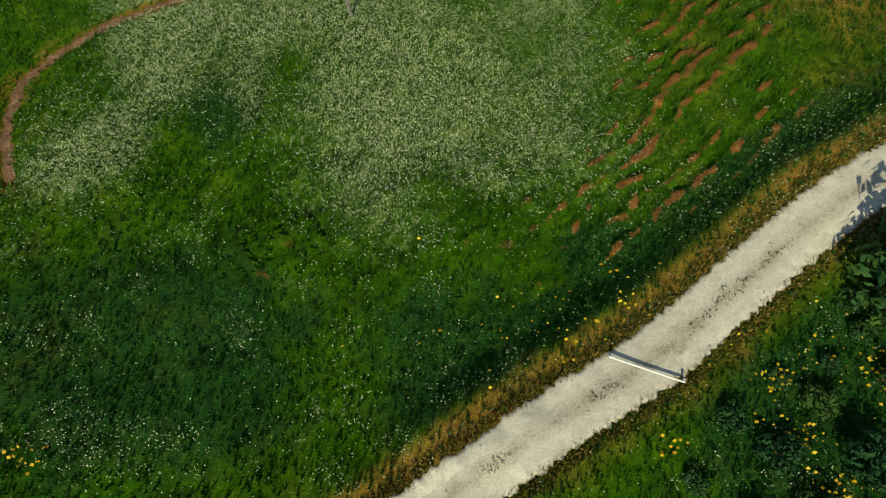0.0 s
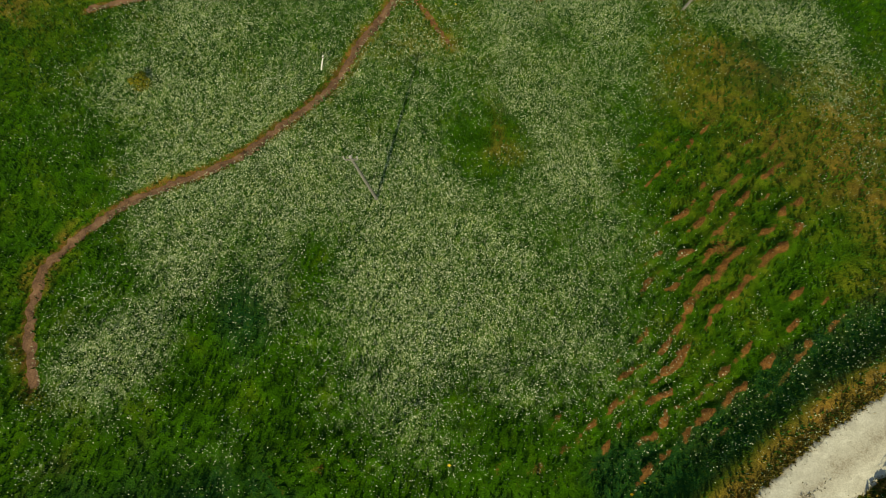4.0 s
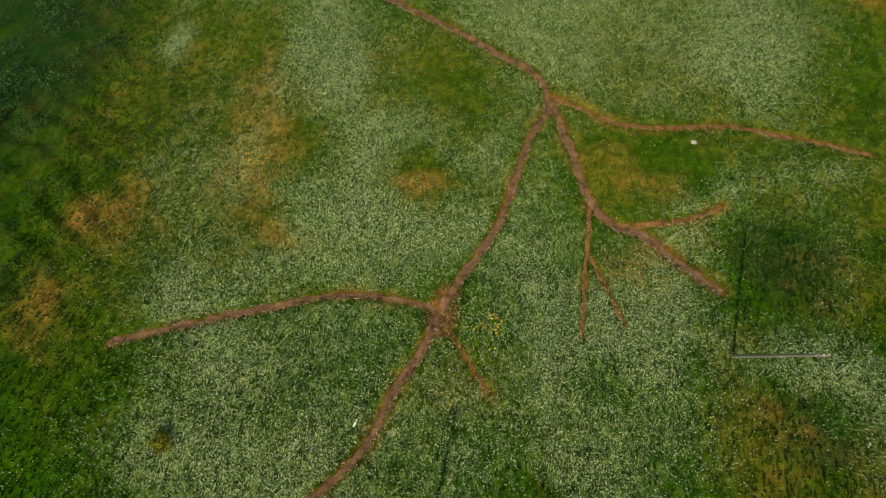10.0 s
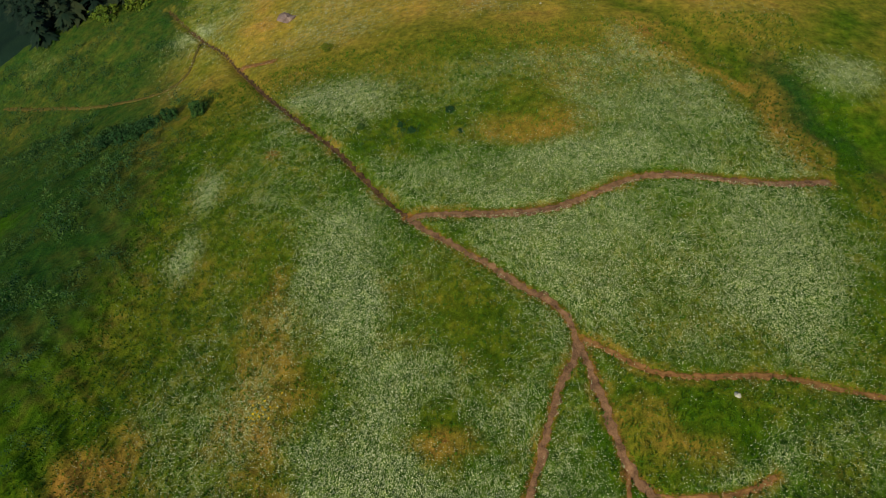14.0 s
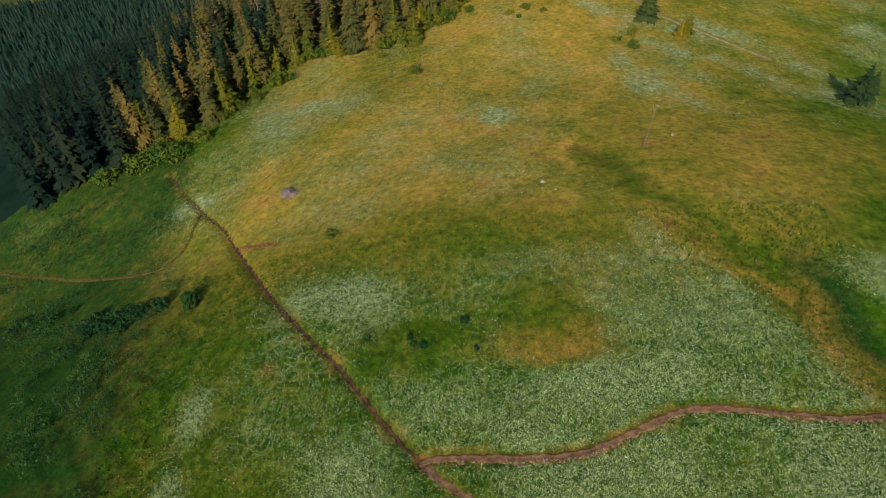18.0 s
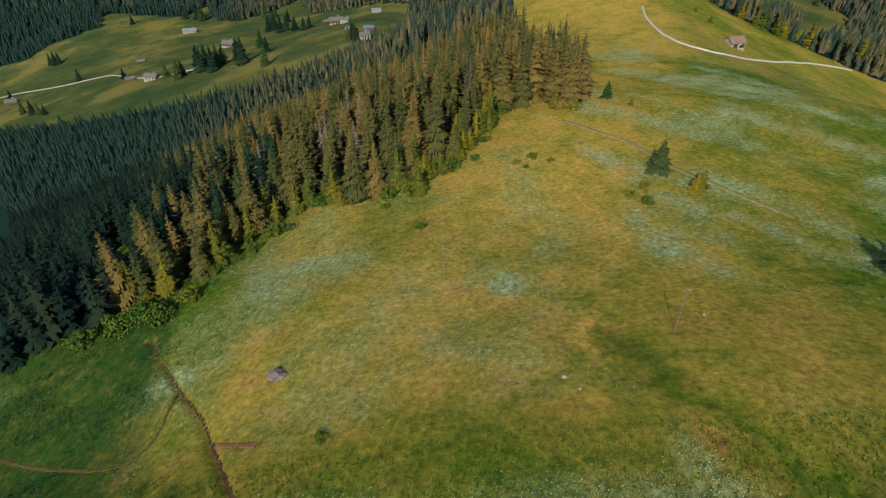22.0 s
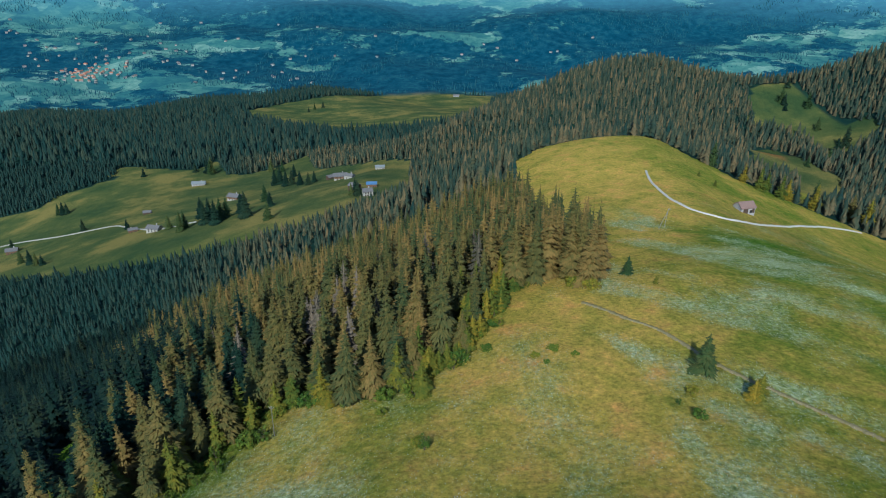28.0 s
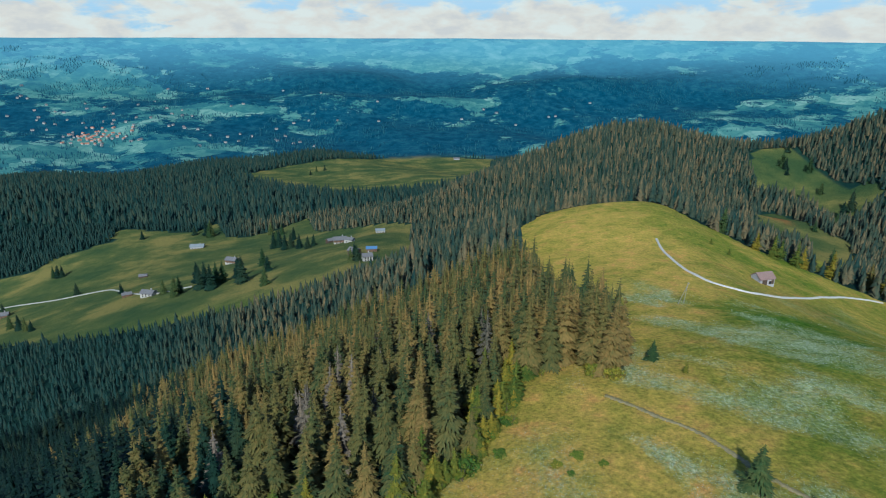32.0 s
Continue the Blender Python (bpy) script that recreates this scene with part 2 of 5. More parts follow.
def plain(name, dark, light, scale, rough=0.85, spec=0.25, bump=0.3, dist=0.03, metal=0.0):
    """A weathered surface between two colours, with fine and coarse variation."""
    m, nt, b = material(name, rough, spec)
    n1, n2 = noised(nt, scale), noised(nt, scale * 7.3, 3)
    f = mathed(nt, "MULTIPLY_ADD", n1, 0.65)
    f.node.inputs[2].default_value = 0.0
    f = mathed(nt, "ADD", f, mathed(nt, "MULTIPLY", n2, 0.35))
    nt.links.new(ramp(nt, f, [(0.32, dark), (0.68, light)]), b.inputs["Base Color"])
    b.inputs["Metallic"].default_value = metal
    bumped(nt, b, n2, bump, dist)
    return m


def ground_material():
    m, nt, b = material("meadow", 0.97, 0.04)
    mid, fine = noised(nt, 0.45, 5), noised(nt, 5.0, 6, 0.8)
    green = ramp(nt, mid, [(0.30, (0.012, 0.068, 0.005)), (0.5, (0.031, 0.124, 0.005)), (0.72, (0.076, 0.172, 0.008))])
    green = mixed(nt, mathed(nt, "MULTIPLY", fine, 0.55), green, (0.068, 0.140, 0.008))
    lush = ramp(nt, fine, [(0.33, (0.006, 0.046, 0.016)), (0.52, (0.018, 0.078, 0.014)), (0.68, (0.062, 0.125, 0.012))])
    dry = ramp(nt, fine, [(0.30, (0.15, 0.110, 0.022)), (0.5, (0.29, 0.185, 0.034)), (0.72, (0.44, 0.26, 0.066))])
    tawny = ramp(nt, mid, [(0.32, (0.20, 0.18, 0.032)), (0.50, (0.31, 0.215, 0.040)), (0.66, (0.42, 0.220, 0.058))])
    dry = mixed(nt, 0.55, dry, tawny)
    straw = ramp(nt, noised(nt, 0.12, 6, 0.7), [(0.32, (0.22, 0.225, 0.034)), (0.47, (0.43, 0.325, 0.056)), (0.56, (0.54, 0.360, 0.076)), (0.66, (0.60, 0.310, 0.086))])
    dry = mixed(nt, mathed(nt, "MULTIPLY", attr(nt, "straw"), 0.75), dry, straw)
    earth = ramp(nt, fine, [(0.30, (0.13, 0.055, 0.016)), (0.55, (0.27, 0.125, 0.040)), (0.75, (0.42, 0.23, 0.10))])
    stretch = nt.nodes.new("ShaderNodeMapping")
    stretch.inputs["Scale"].default_value = (1.35, 0.75, 1.0)
    nt.links.new(nt.nodes.new("ShaderNodeTexCoord").outputs["Object"], stretch.inputs[0])
    speck = noised(nt, 7.0, 6, 0.85, stretch.outputs[0])
    clump = noised(nt, 1.6, 7, 0.82, stretch.outputs[0])
    pale = ramp(nt, speck, [(0.38, (0.030, 0.095, 0.010)), (0.48, (0.095, 0.180, 0.030)), (0.54, (0.30, 0.375, 0.170)), (0.62, (0.74, 0.79, 0.56))])

    def soft(name, spread, n, lo=0.35, hi=0.65):
        v = mathed(nt, "ADD", attr(nt, name), mathed(nt, "MULTIPLY", mathed(nt, "SUBTRACT", n, 0.5), spread))
        r = nt.nodes.new("ShaderNodeMapRange")
        r.interpolation_type = "SMOOTHSTEP"
        r.inputs[1].default_value, r.inputs[2].default_value = lo, hi
        nt.links.new(v, r.inputs[0])
        return r.outputs[0]

    c = mixed(nt, soft("lush", 0.9, mid), green, lush)
    c = mixed(nt, soft("dry", 0.5, mid, 0.0, 0.95), c, dry)
    drift = ramp(nt, noised(nt, 1.0, 7, 0.75), [(0.36, (0.13, 0.19, 0.05)), (0.5, (0.28, 0.33, 0.15)), (0.62, (0.52, 0.56, 0.38))])
    pale = mixed(nt, mathed(nt, "MULTIPLY", attr(nt, "straw"), 0.8), pale, drift)
    c = mixed(nt, mathed(nt, "MULTIPLY", soft("bloom", 1.9, clump, 0.26, 0.88), 0.92), c, pale)
    meadow = ramp(nt, noised(nt, 0.012, 6, 0.65), [(0.36, (0.036, 0.066, 0.026)), (0.5, (0.095, 0.110, 0.034)), (0.62, (0.240, 0.190, 0.056))])
    meadow = mixed(nt, mathed(nt, "MULTIPLY", noised(nt, 0.25, 4), 0.5), meadow, (0.05, 0.075, 0.02))
    c = mixed(nt, attr(nt, "pasture"), c, meadow)
    c = mixed(nt, soft("bare", 2.0, noised(nt, 3.2, 6, 0.8), 0.34, 0.95), c, earth)
    grain = ramp(nt, noised(nt, 1.1, 7, 0.75), [(0.32, (0.48, 0.54, 0.56)), (0.5, (1, 1, 1)), (0.66, (1.52, 1.44, 1.34))])
    c = mixed(nt, 1.0, c, grain, "MULTIPLY")
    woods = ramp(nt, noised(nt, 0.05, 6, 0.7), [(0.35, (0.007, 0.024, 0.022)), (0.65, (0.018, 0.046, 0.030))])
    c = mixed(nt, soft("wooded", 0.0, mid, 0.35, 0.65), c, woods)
    # far lowland: fields and woods in patches, blue haze mixed into their colours
    vor = node(nt, "TexVoronoi", Scale=0.010)
    warp = node(nt, "VectorMath")
    warp.operation = "MULTIPLY_ADD"
    wob = node(nt, "TexNoise", Scale=0.01, Detail=3.0)
    oc = nt.nodes.new("ShaderNodeTexCoord").outputs["Object"]
    nt.links.new(oc, wob.inputs["Vector"])
    nt.links.new(wob.outputs["Color"], warp.inputs[0])
    warp.inputs[1].default_value = (110, 110, 0)
    nt.links.new(oc, warp.inputs[2])
    nt.links.new(warp.outputs[0], vor.inputs["Vector"])
    sep = nt.nodes.new("ShaderNodeSeparateColor")
    nt.links.new(vor.outputs["Color"], sep.inputs[0])
    crop = mathed(nt, "ADD", mathed(nt, "MULTIPLY", sep.outputs[0], 0.3), mathed(nt, "MULTIPLY", noised(nt, 0.016, 5, 0.7), 0.7))
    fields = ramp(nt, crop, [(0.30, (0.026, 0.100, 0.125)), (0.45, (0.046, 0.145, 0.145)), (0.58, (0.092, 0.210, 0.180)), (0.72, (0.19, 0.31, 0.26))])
    hazy_wood = ramp(nt, noised(nt, 0.02, 6, 0.75), [(0.35, (0.004, 0.034, 0.064)), (0.5, (0.009, 0.056, 0.092)), (0.65, (0.022, 0.088, 0.118))])
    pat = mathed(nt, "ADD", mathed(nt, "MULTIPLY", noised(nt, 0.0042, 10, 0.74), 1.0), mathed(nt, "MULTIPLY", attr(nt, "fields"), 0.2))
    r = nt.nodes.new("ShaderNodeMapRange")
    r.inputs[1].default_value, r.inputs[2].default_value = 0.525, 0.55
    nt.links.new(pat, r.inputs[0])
    far = mixed(nt, r.outputs[0], hazy_wood, fields)
    # pale blue air painted over the land, stronger towards the skyline
    far = mixed(nt, mathed(nt, "MULTIPLY", attr(nt, "horizon_haze"), 0.6), far, (0.12, 0.30, 0.40))
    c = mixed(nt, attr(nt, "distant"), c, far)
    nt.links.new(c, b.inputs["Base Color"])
    bumped(nt, b, fine, 0.9, 0.32)
    return m


def leafy(name, dark, mid, light, per="OBJECT", scale=2.2, spread=0.5):
    """Foliage: tone by tree, mottled by noise."""
    m, nt, b = material(name, 0.8, 0.15)
    if per == "OBJECT":
        tone = nt.nodes.new("ShaderNodeObjectInfo").outputs["Random"]
        twig = nt.nodes.new("ShaderNodeNewGeometry").outputs["Random Per Island"]
        tone = mathed(nt, "ADD", mathed(nt, "MULTIPLY", tone, 0.68), mathed(nt, "MULTIPLY", twig, 0.32))
    else:
        tone = attr(nt, per)
    f = mathed(nt, "ADD", mathed(nt, "MULTIPLY", tone, spread), mathed(nt, "MULTIPLY", noised(nt, scale, 3), 1 - spread))
    nt.links.new(ramp(nt, f, [(0.2, dark), (0.52, mid), (0.88, light)]), b.inputs["Base Color"])
    return m


M_GROUND = ground_material()
M_EARTH = plain("trodden_earth", (0.10, 0.045, 0.019), (0.36, 0.185, 0.082), 1.6, 0.95, 0.1, 0.8, 0.06)
# bed of the ditch: its deep shadow is put into the earth colour
M_RUTSHADE = plain("shaded_rut", (0.022, 0.013, 0.009), (0.150, 0.085, 0.050), 1.1, 0.95, 0.1, 0.8, 0.08)
M_DITCH = plain("wet_earth", (0.055, 0.030, 0.020), (0.33, 0.185, 0.115), 1.3, 0.95, 0.1, 0.8, 0.08)
M_GRAVEL = plain("pale_gravel", (0.36, 0.32, 0.27), (0.64, 0.60, 0.53), 2.2, 0.95, 0.15, 0.6, 0.03)
def road_material():
    """Two pale wheel tracks, a brown stony middle and soiled edges."""
    m, nt, b = material("pale_gravel_road", 0.95, 0.12)
    grit, patch, wide = noised(nt, 9.0, 5, 0.75), noised(nt, 1.3, 5, 0.7), noised(nt, 0.35, 3)
    c = ramp(nt, mathed(nt, "ADD", mathed(nt, "MULTIPLY", grit, 0.5), mathed(nt, "MULTIPLY", patch, 0.5)), [(0.34, (0.40, 0.37, 0.32)), (0.5, (0.57, 0.54, 0.48)), (0.64, (0.72, 0.69, 0.63))])
    soil = ramp(nt, grit, [(0.34, (0.10, 0.075, 0.05)), (0.5, (0.27, 0.22, 0.165)), (0.66, (0.46, 0.41, 0.34))])
    off = mathed(nt, "ABSOLUTE", attr(nt, "across"))
    ridge = mathed(nt, "SUBTRACT", 0.30, off)
    ridge = mathed(nt, "ADD", mathed(nt, "MULTIPLY", ridge, 1.6), mathed(nt, "ADD", mathed(nt, "MULTIPLY", mathed(nt, "SUBTRACT", patch, 0.5), 3.2), mathed(nt, "MULTIPLY", mathed(nt, "SUBTRACT", wide, 0.42), 2.0)), True)
    verge = mathed(nt, "ADD", mathed(nt, "MULTIPLY", mathed(nt, "SUBTRACT", off, 0.86), 4.0), mathed(nt, "MULTIPLY", mathed(nt, "SUBTRACT", patch, 0.5), 2.0), True)
    c = mixed(nt, mathed(nt, "MULTIPLY", mathed(nt, "MULTIPLY", ridge, mathed(nt, "LESS_THAN", off, 0.42)), 0.8), c, soil)
    c = mixed(nt, mathed(nt, "MULTIPLY", verge, 0.85), c, soil)
    nt.links.new(c, b.inputs["Base Color"])
    bumped(nt, b, grit, 0.6, 0.04)
    return m


M_ROAD = road_material()
M_GRASSY = plain("verge_grass", (0.05, 0.06, 0.014), (0.15, 0.11, 0.036), 3.0, 0.95, 0.1, 0.6, 0.05)
M_STONE = plain("limestone", (0.30, 0.29, 0.26), (0.55, 0.53, 0.49), 5.0)
M_LANE = plain("worn_lane", (0.20, 0.19, 0.16), (0.38, 0.36, 0.31), 0.3)
M_POLE = plain("weathered_larch", (0.13, 0.125, 0.11), (0.30, 0.285, 0.265), 6.0, 0.8)
M_OLDPOLE = plain("old_grey_larch", (0.07, 0.065, 0.058), (0.22, 0.205, 0.185), 6.0, 0.8)
M_WHITE = plain("white_paint", (0.66, 0.67, 0.66), (0.82, 0.83, 0.82), 6.0, 0.6)
M_DARKWOOD = plain("dark_timber", (0.035, 0.024, 0.017), (0.12, 0.08, 0.055), 4.0, 0.8)
M_BROWNWOOD = plain("brown_timber", (0.09, 0.05, 0.03), (0.22, 0.13, 0.08), 3.0, 0.8)
M_WALL = plain("lime_render", (0.27, 0.25, 0.22), (0.42, 0.40, 0.36), 1.5, 0.9)
M_GREYWALL = plain("grey_boarding", (0.26, 0.25, 0.26), (0.44, 0.42, 0.42), 2.0, 0.85)
M_ROOF_RED = plain("faded_roof_tiles", (0.17, 0.105, 0.09), (0.30, 0.20, 0.17), 2.5, 0.85)
M_ROOF_GREY = plain("grey_roof_slates", (0.09, 0.085, 0.085), (0.20, 0.19, 0.19), 2.0, 0.8)
M_ROOF_PALE = plain("sheet_roof", (0.15, 0.165, 0.17), (0.26, 0.28, 0.285), 1.5, 0.7, 0.2)
M_ROOF_BLUE = plain("blue_sheet_roof", (0.06, 0.13, 0.26), (0.11, 0.21, 0.36), 1.5, 0.5, 0.5)
M_ROOF_ORANGE = plain("orange_roof_tiles", (0.30, 0.12, 0.07), (0.46, 0.22, 0.14), 0.5, 0.85)
M_PANE = plain("window_glass", (0.015, 0.02, 0.025), (0.04, 0.05, 0.06), 1.0, 0.12, 0.6, 0.0)
M_BARK = plain("spruce_bark", (0.06, 0.045, 0.035), (0.17, 0.13, 0.10), 5.0)
M_SPRUCE = leafy("spruce_needles", (0.018, 0.048, 0.020), (0.112, 0.096, 0.026), (0.270, 0.158, 0.048), scale=1.3)
M_SPRUCE_FAR = leafy("spruce_wood", (0.018, 0.048, 0.020), (0.105, 0.090, 0.024), (0.255, 0.150, 0.046), per="tone", scale=1.3)
# near-black tones: the left slope's shade is put into the colour
M_SHADEWOOD = leafy("shaded_spruce_wood", (0.002, 0.011, 0.010), (0.006, 0.021, 0.015), (0.028, 0.038, 0.018), per="tone", scale=0.8)
M_YOUNG = leafy("young_spruce_needles", (0.030, 0.075, 0.014), (0.130, 0.125, 0.014), (0.330, 0.205, 0.016), scale=1.3)
M_GREYSPRUCE = leafy("half_bare_boughs", (0.045, 0.048, 0.030), (0.130, 0.105, 0.075), (0.230, 0.175, 0.125), scale=1.5)
M_GREENSPRUCE = leafy("green_spruce_needles", (0.010, 0.036, 0.016), (0.040, 0.070, 0.022), (0.130, 0.125, 0.032), scale=1.3)
# darkened for the shaded slope; also colours the dark lone spruces
M_DARKSHADE = leafy("dark_shaded_needles", (0.004, 0.018, 0.014), (0.012, 0.034, 0.020), (0.045, 0.060, 0.024))
M_HILLWOOD = leafy("hill_spruces", (0.008, 0.030, 0.026), (0.042, 0.054, 0.032), (0.160, 0.112, 0.052), per="tone", scale=0.3, spread=0.7)
# distant haze is put into these leaf colours as blue
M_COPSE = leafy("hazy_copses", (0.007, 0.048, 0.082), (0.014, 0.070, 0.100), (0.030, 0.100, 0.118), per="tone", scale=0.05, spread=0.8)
M_PALEPATH = plain("dry_path", (0.13, 0.12, 0.05), (0.30, 0.235, 0.13), 1.2, 0.95, 0.1, 0.5, 0.05)
M_BROADLEAF = leafy("broad_leaves", (0.018, 0.070, 0.014), (0.085, 0.125, 0.014), (0.32, 0.215, 0.018), scale=1.8)
M_HERB = leafy("tall_herbs", (0.006, 0.034, 0.018), (0.022, 0.074, 0.026), (0.080, 0.145, 0.032), per="tone", scale=1.2)
M_GRASS = leafy("grass_blades", (0.012, 0.060, 0.005), (0.044, 0.130, 0.007), (0.15, 0.175, 0.016), per="tone", scale=0.5, spread=0.75)
M_TAWNY = leafy("tawny_grass", (0.075, 0.085, 0.018), (0.200, 0.150, 0.034), (0.330, 0.235, 0.070), per="tone", scale=0.8, spread=0.7)
M_DARKLEAF = leafy("dark_leaves", (0.005, 0.030, 0.014), (0.018, 0.068, 0.020), (0.075, 0.120, 0.018), scale=1.8)
M_DRIFT = leafy("white_drifts", (0.32, 0.38, 0.24), (0.48, 0.53, 0.38), (0.66, 0.69, 0.56), per="tone", scale=3.0, spread=0.8)
M_UMBEL = leafy("white_umbels", (0.30, 0.38, 0.22), (0.50, 0.57, 0.36), (0.76, 0.80, 0.60), per="tone", scale=3.0, spread=0.8)
M_YELLOW = leafy("yellow_blossom", (0.30, 0.19, 0.01), (0.52, 0.35, 0.02), (0.62, 0.47, 0.05), per="tone", scale=3.0, spread=0.8)
M_HEATHER = plain("mauve_heath", (0.12, 0.085, 0.085), (0.27, 0.20, 0.21), 3.0)

# land
def table_noise(seed):
    return np.random.RandomState(seed).rand(256, 256)


NOISE = [table_noise(s) for s in range(8)]


def vnoise(x, y, size, k=0, octaves=3):
    """Smooth value noise in 0..1 with features of that size."""
    out, amp, total = 0.0, 1.0, 0.0
    for o in range(octaves):
        u, v = x / size * 2 ** o + 17.3 * o, y / size * 2 ** o + 9.1 * o
        i, j = np.floor(u).astype(int), np.floor(v).astype(int)
        fu, fv = u - i, v - j
        fu, fv = fu * fu * (3 - 2 * fu), fv * fv * (3 - 2 * fv)
        t = NOISE[(k + o) % 8]
        a = t[i % 256, j % 256] * (1 - fu) + t[(i + 1) % 256, j % 256] * fu
        b = t[i % 256, (j + 1) % 256] * (1 - fu) + t[(i + 1) % 256, (j + 1) % 256] * fu
        out, total, amp = out + amp * (a * (1 - fv) + b * fv), total + amp, amp * 0.5
    return out / total


def spline(points, step):
    """Catmull-Rom line through the points, sampled about every step metres."""
    p = np.array(points, float)
    p = np.vstack([2 * p[0] - p[1], p, 2 * p[-1] - p[-2]])
    out = []
    for a, b, c, d in zip(p, p[1:], p[2:], p[3:]):
        n = max(2, int(np.hypot(*(c - b)) / step))
        for i in range(n):
            t = i / n
            out.append(0.5 * (2 * b + (c - a) * t + (2 * a - 5 * b + 4 * c - d) * t * t + (3 * b - a - 3 * c + d) * t ** 3))
    out.append(p[-2])
    return np.array(out)


# path, half width, depth worn into the ground
WORN = [(PATH_MAIN, 0.58, 0.26), (PATH_DITCH, 0.56, 0.65), (PATH_WEST, 0.52, 0.28), (PATH_SPUR_A, 0.36, 0.2), (PATH_FORK, 0.66, 0.32),
        (PATH_SPUR_B, 0.3, 0.15), (PATH_SPUR_C, 0.3, 0.15), (PATH_SPUR_D, 0.42, 0.2), (PATH_EAST, 0.46, 0.25), (PATH_UPPER, 0.62, 0.3),
        (PATH_SPUR_E, 0.75, 0.2), (PATH_HOLLOW, 0.45, 0.15), (PATH_SADDLE, 0.7, 0.1)]
WORN_LINES = [(spline(p, 0.5), w, d) for p, w, d in WORN]


def off_line(x, y, line):
    """Distance of each x, y from a line of points."""
    best = np.full(x.shape, 1e9)
    lo, hi = line.min(0) - 15, line.max(0) + 15
    m = (x > lo[0]) & (x < hi[0]) & (y > lo[1]) & (y < hi[1])
    xs, ys = x[m], y[m]
    d = np.full(xs.shape, 1e9)
    for px, py in line:
        np.minimum(d, (xs - px) ** 2 + (ys - py) ** 2, out=d)
    best[m] = np.sqrt(d)
    return best


GULLY = [(14.0, 143.0), (17.7, 135.6), (21.4, 126.1), (27.1, 116.8), (32.5, 109.4), (37.1, 102.4), (43.0, 94.0), (48.0, 85.0)]
GULLY_LINE = spline(GULLY, 1.0)
ROAD_LINE = spline(ROAD, 0.6)
ROAD_FINE = spline(ROAD, 0.22)


def steps(x, y):
    """Cattle steps on the bank above the road and on the west slope: saw-toothed ledges along the contour."""
    zone = 1.35 * bump(x, y, 17.8, 28.0, 5.2, 12, 1.0) + 1.2 * bump(x, y, 9, 16, 10, 5.5, 0.75) + bump(x, y, -5, 13.5, 10, 5, 1.1)
    w = 0.70 * y - 0.66 * x + 0.035 * np.clip(4 - x, 0, 40) ** 2 + 3.0 * vnoise(x, y, 9, 1, 2) + 1.1 * vnoise(x, y, 2.0, 4, 4)
    west = bump(x, y, -47, 82, 12, 30, 0.9) * smooth_step(-33, -38, x) + bump(x, y, -42, 60, 7, 10, 0.6)
    w2 = 0.55 * x + 0.6 * y + 4 * vnoise(x, y, 11, 2, 2)
    zone = zone * smooth_step(4.2, 7.0, 0.83 * y - 0.56 * x)
    s1, s2 = (w / 1.25) % 1.0, (w2 / 2.6) % 1.0
    saw1 = np.where(s1 < 0.72, s1 / 0.72, (1 - s1) / 0.28)
    saw2 = np.where(s2 < 0.75, s2 / 0.75, (1 - s2) / 0.25)
    zone, west = np.clip(zone * 1.5, 0, 1), np.clip(west, 0, 1)
    gap = smooth_step(0.32, 0.60, vnoise(0.5 * (0.75 * x + 0.66 * y), 2.6 * (0.66 * x - 0.75 * y), 5.0, 6, 4))
    crumb = 2.0 * smooth_step(0.30, 0.72, vnoise(x, y, 0.75, 3, 3))
    return 0.48 * zone * (0.35 + 0.65 * gap) * saw1 * (0.65 + 0.35 * crumb) + 0.5 * west * saw2, zone * gap * smooth_step(0.34, 0.62, s1) * (s1 < 0.78) * crumb, west * (s2 > 0.7)


def bank(x, y):
    """The road's embankment, with a steep grassy drop to the meadow; also where that drop lies."""
    d = off_line(x, y, ROAD_LINE)
    side = np.interp(x, ROAD_LINE[:, 0], ROAD_LINE[:, 1]) < y
    s = np.where(side, d + 0.5 * (vnoise(x, y, 5, 2, 2) - 0.5), 0)
    run = smooth_step(-8, 2, x) * (1 - smooth_step(26, 34, x))
    drop = smooth_step(3.1, 5.3, s) * (1 - smooth_step(5.5, 13, s))
    z = np.where(d < 900, run * (0.5 * (1 - smooth_step(2.5, 9, d)) - np.where(side, 0.95 * drop, 0.25 * smooth_step(2.5, 6, d) * (1 - smooth_step(6, 12, d)))), 0.0)
    return z, run * side * smooth_step(3.0, 3.8, s) * (1 - smooth_step(5.6, 7.5, s))


def land(x, y):
    """The ground's surface: hills, cattle steps and worn paths."""
    x, y = np.atleast_1d(np.asarray(x, float)), np.atleast_1d(np.asarray(y, float))
    z = height(x, y) + steps(x, y)[0]
    for line, w, depth in WORN_LINES:
        z = z - depth * np.exp(-(off_line(x, y, line) / (w * 1.15)) ** 2)
    z = z - 0.7 * np.exp(-(off_line(x, y, GULLY_LINE) / 3.4) ** 2)
    hummocks = (1 - smooth_step(20, 27, y)) * smooth_step(-40, -30, x) * (1 - smooth_step(2, 12, x))
    return z + bank(x, y)[0] + 0.9 * hummocks * (vnoise(x, y, 3.6, 3, 3) - 0.5)


def at(x, y):
    return float(land(x, y)[0])


def spots(x, y, rows):
    out = np.zeros(np.shape(x))
    for cx, cy, sx, sy, h in rows:
        out = np.maximum(out, bump(x, y, cx, cy, sx, sy, h))
    return out


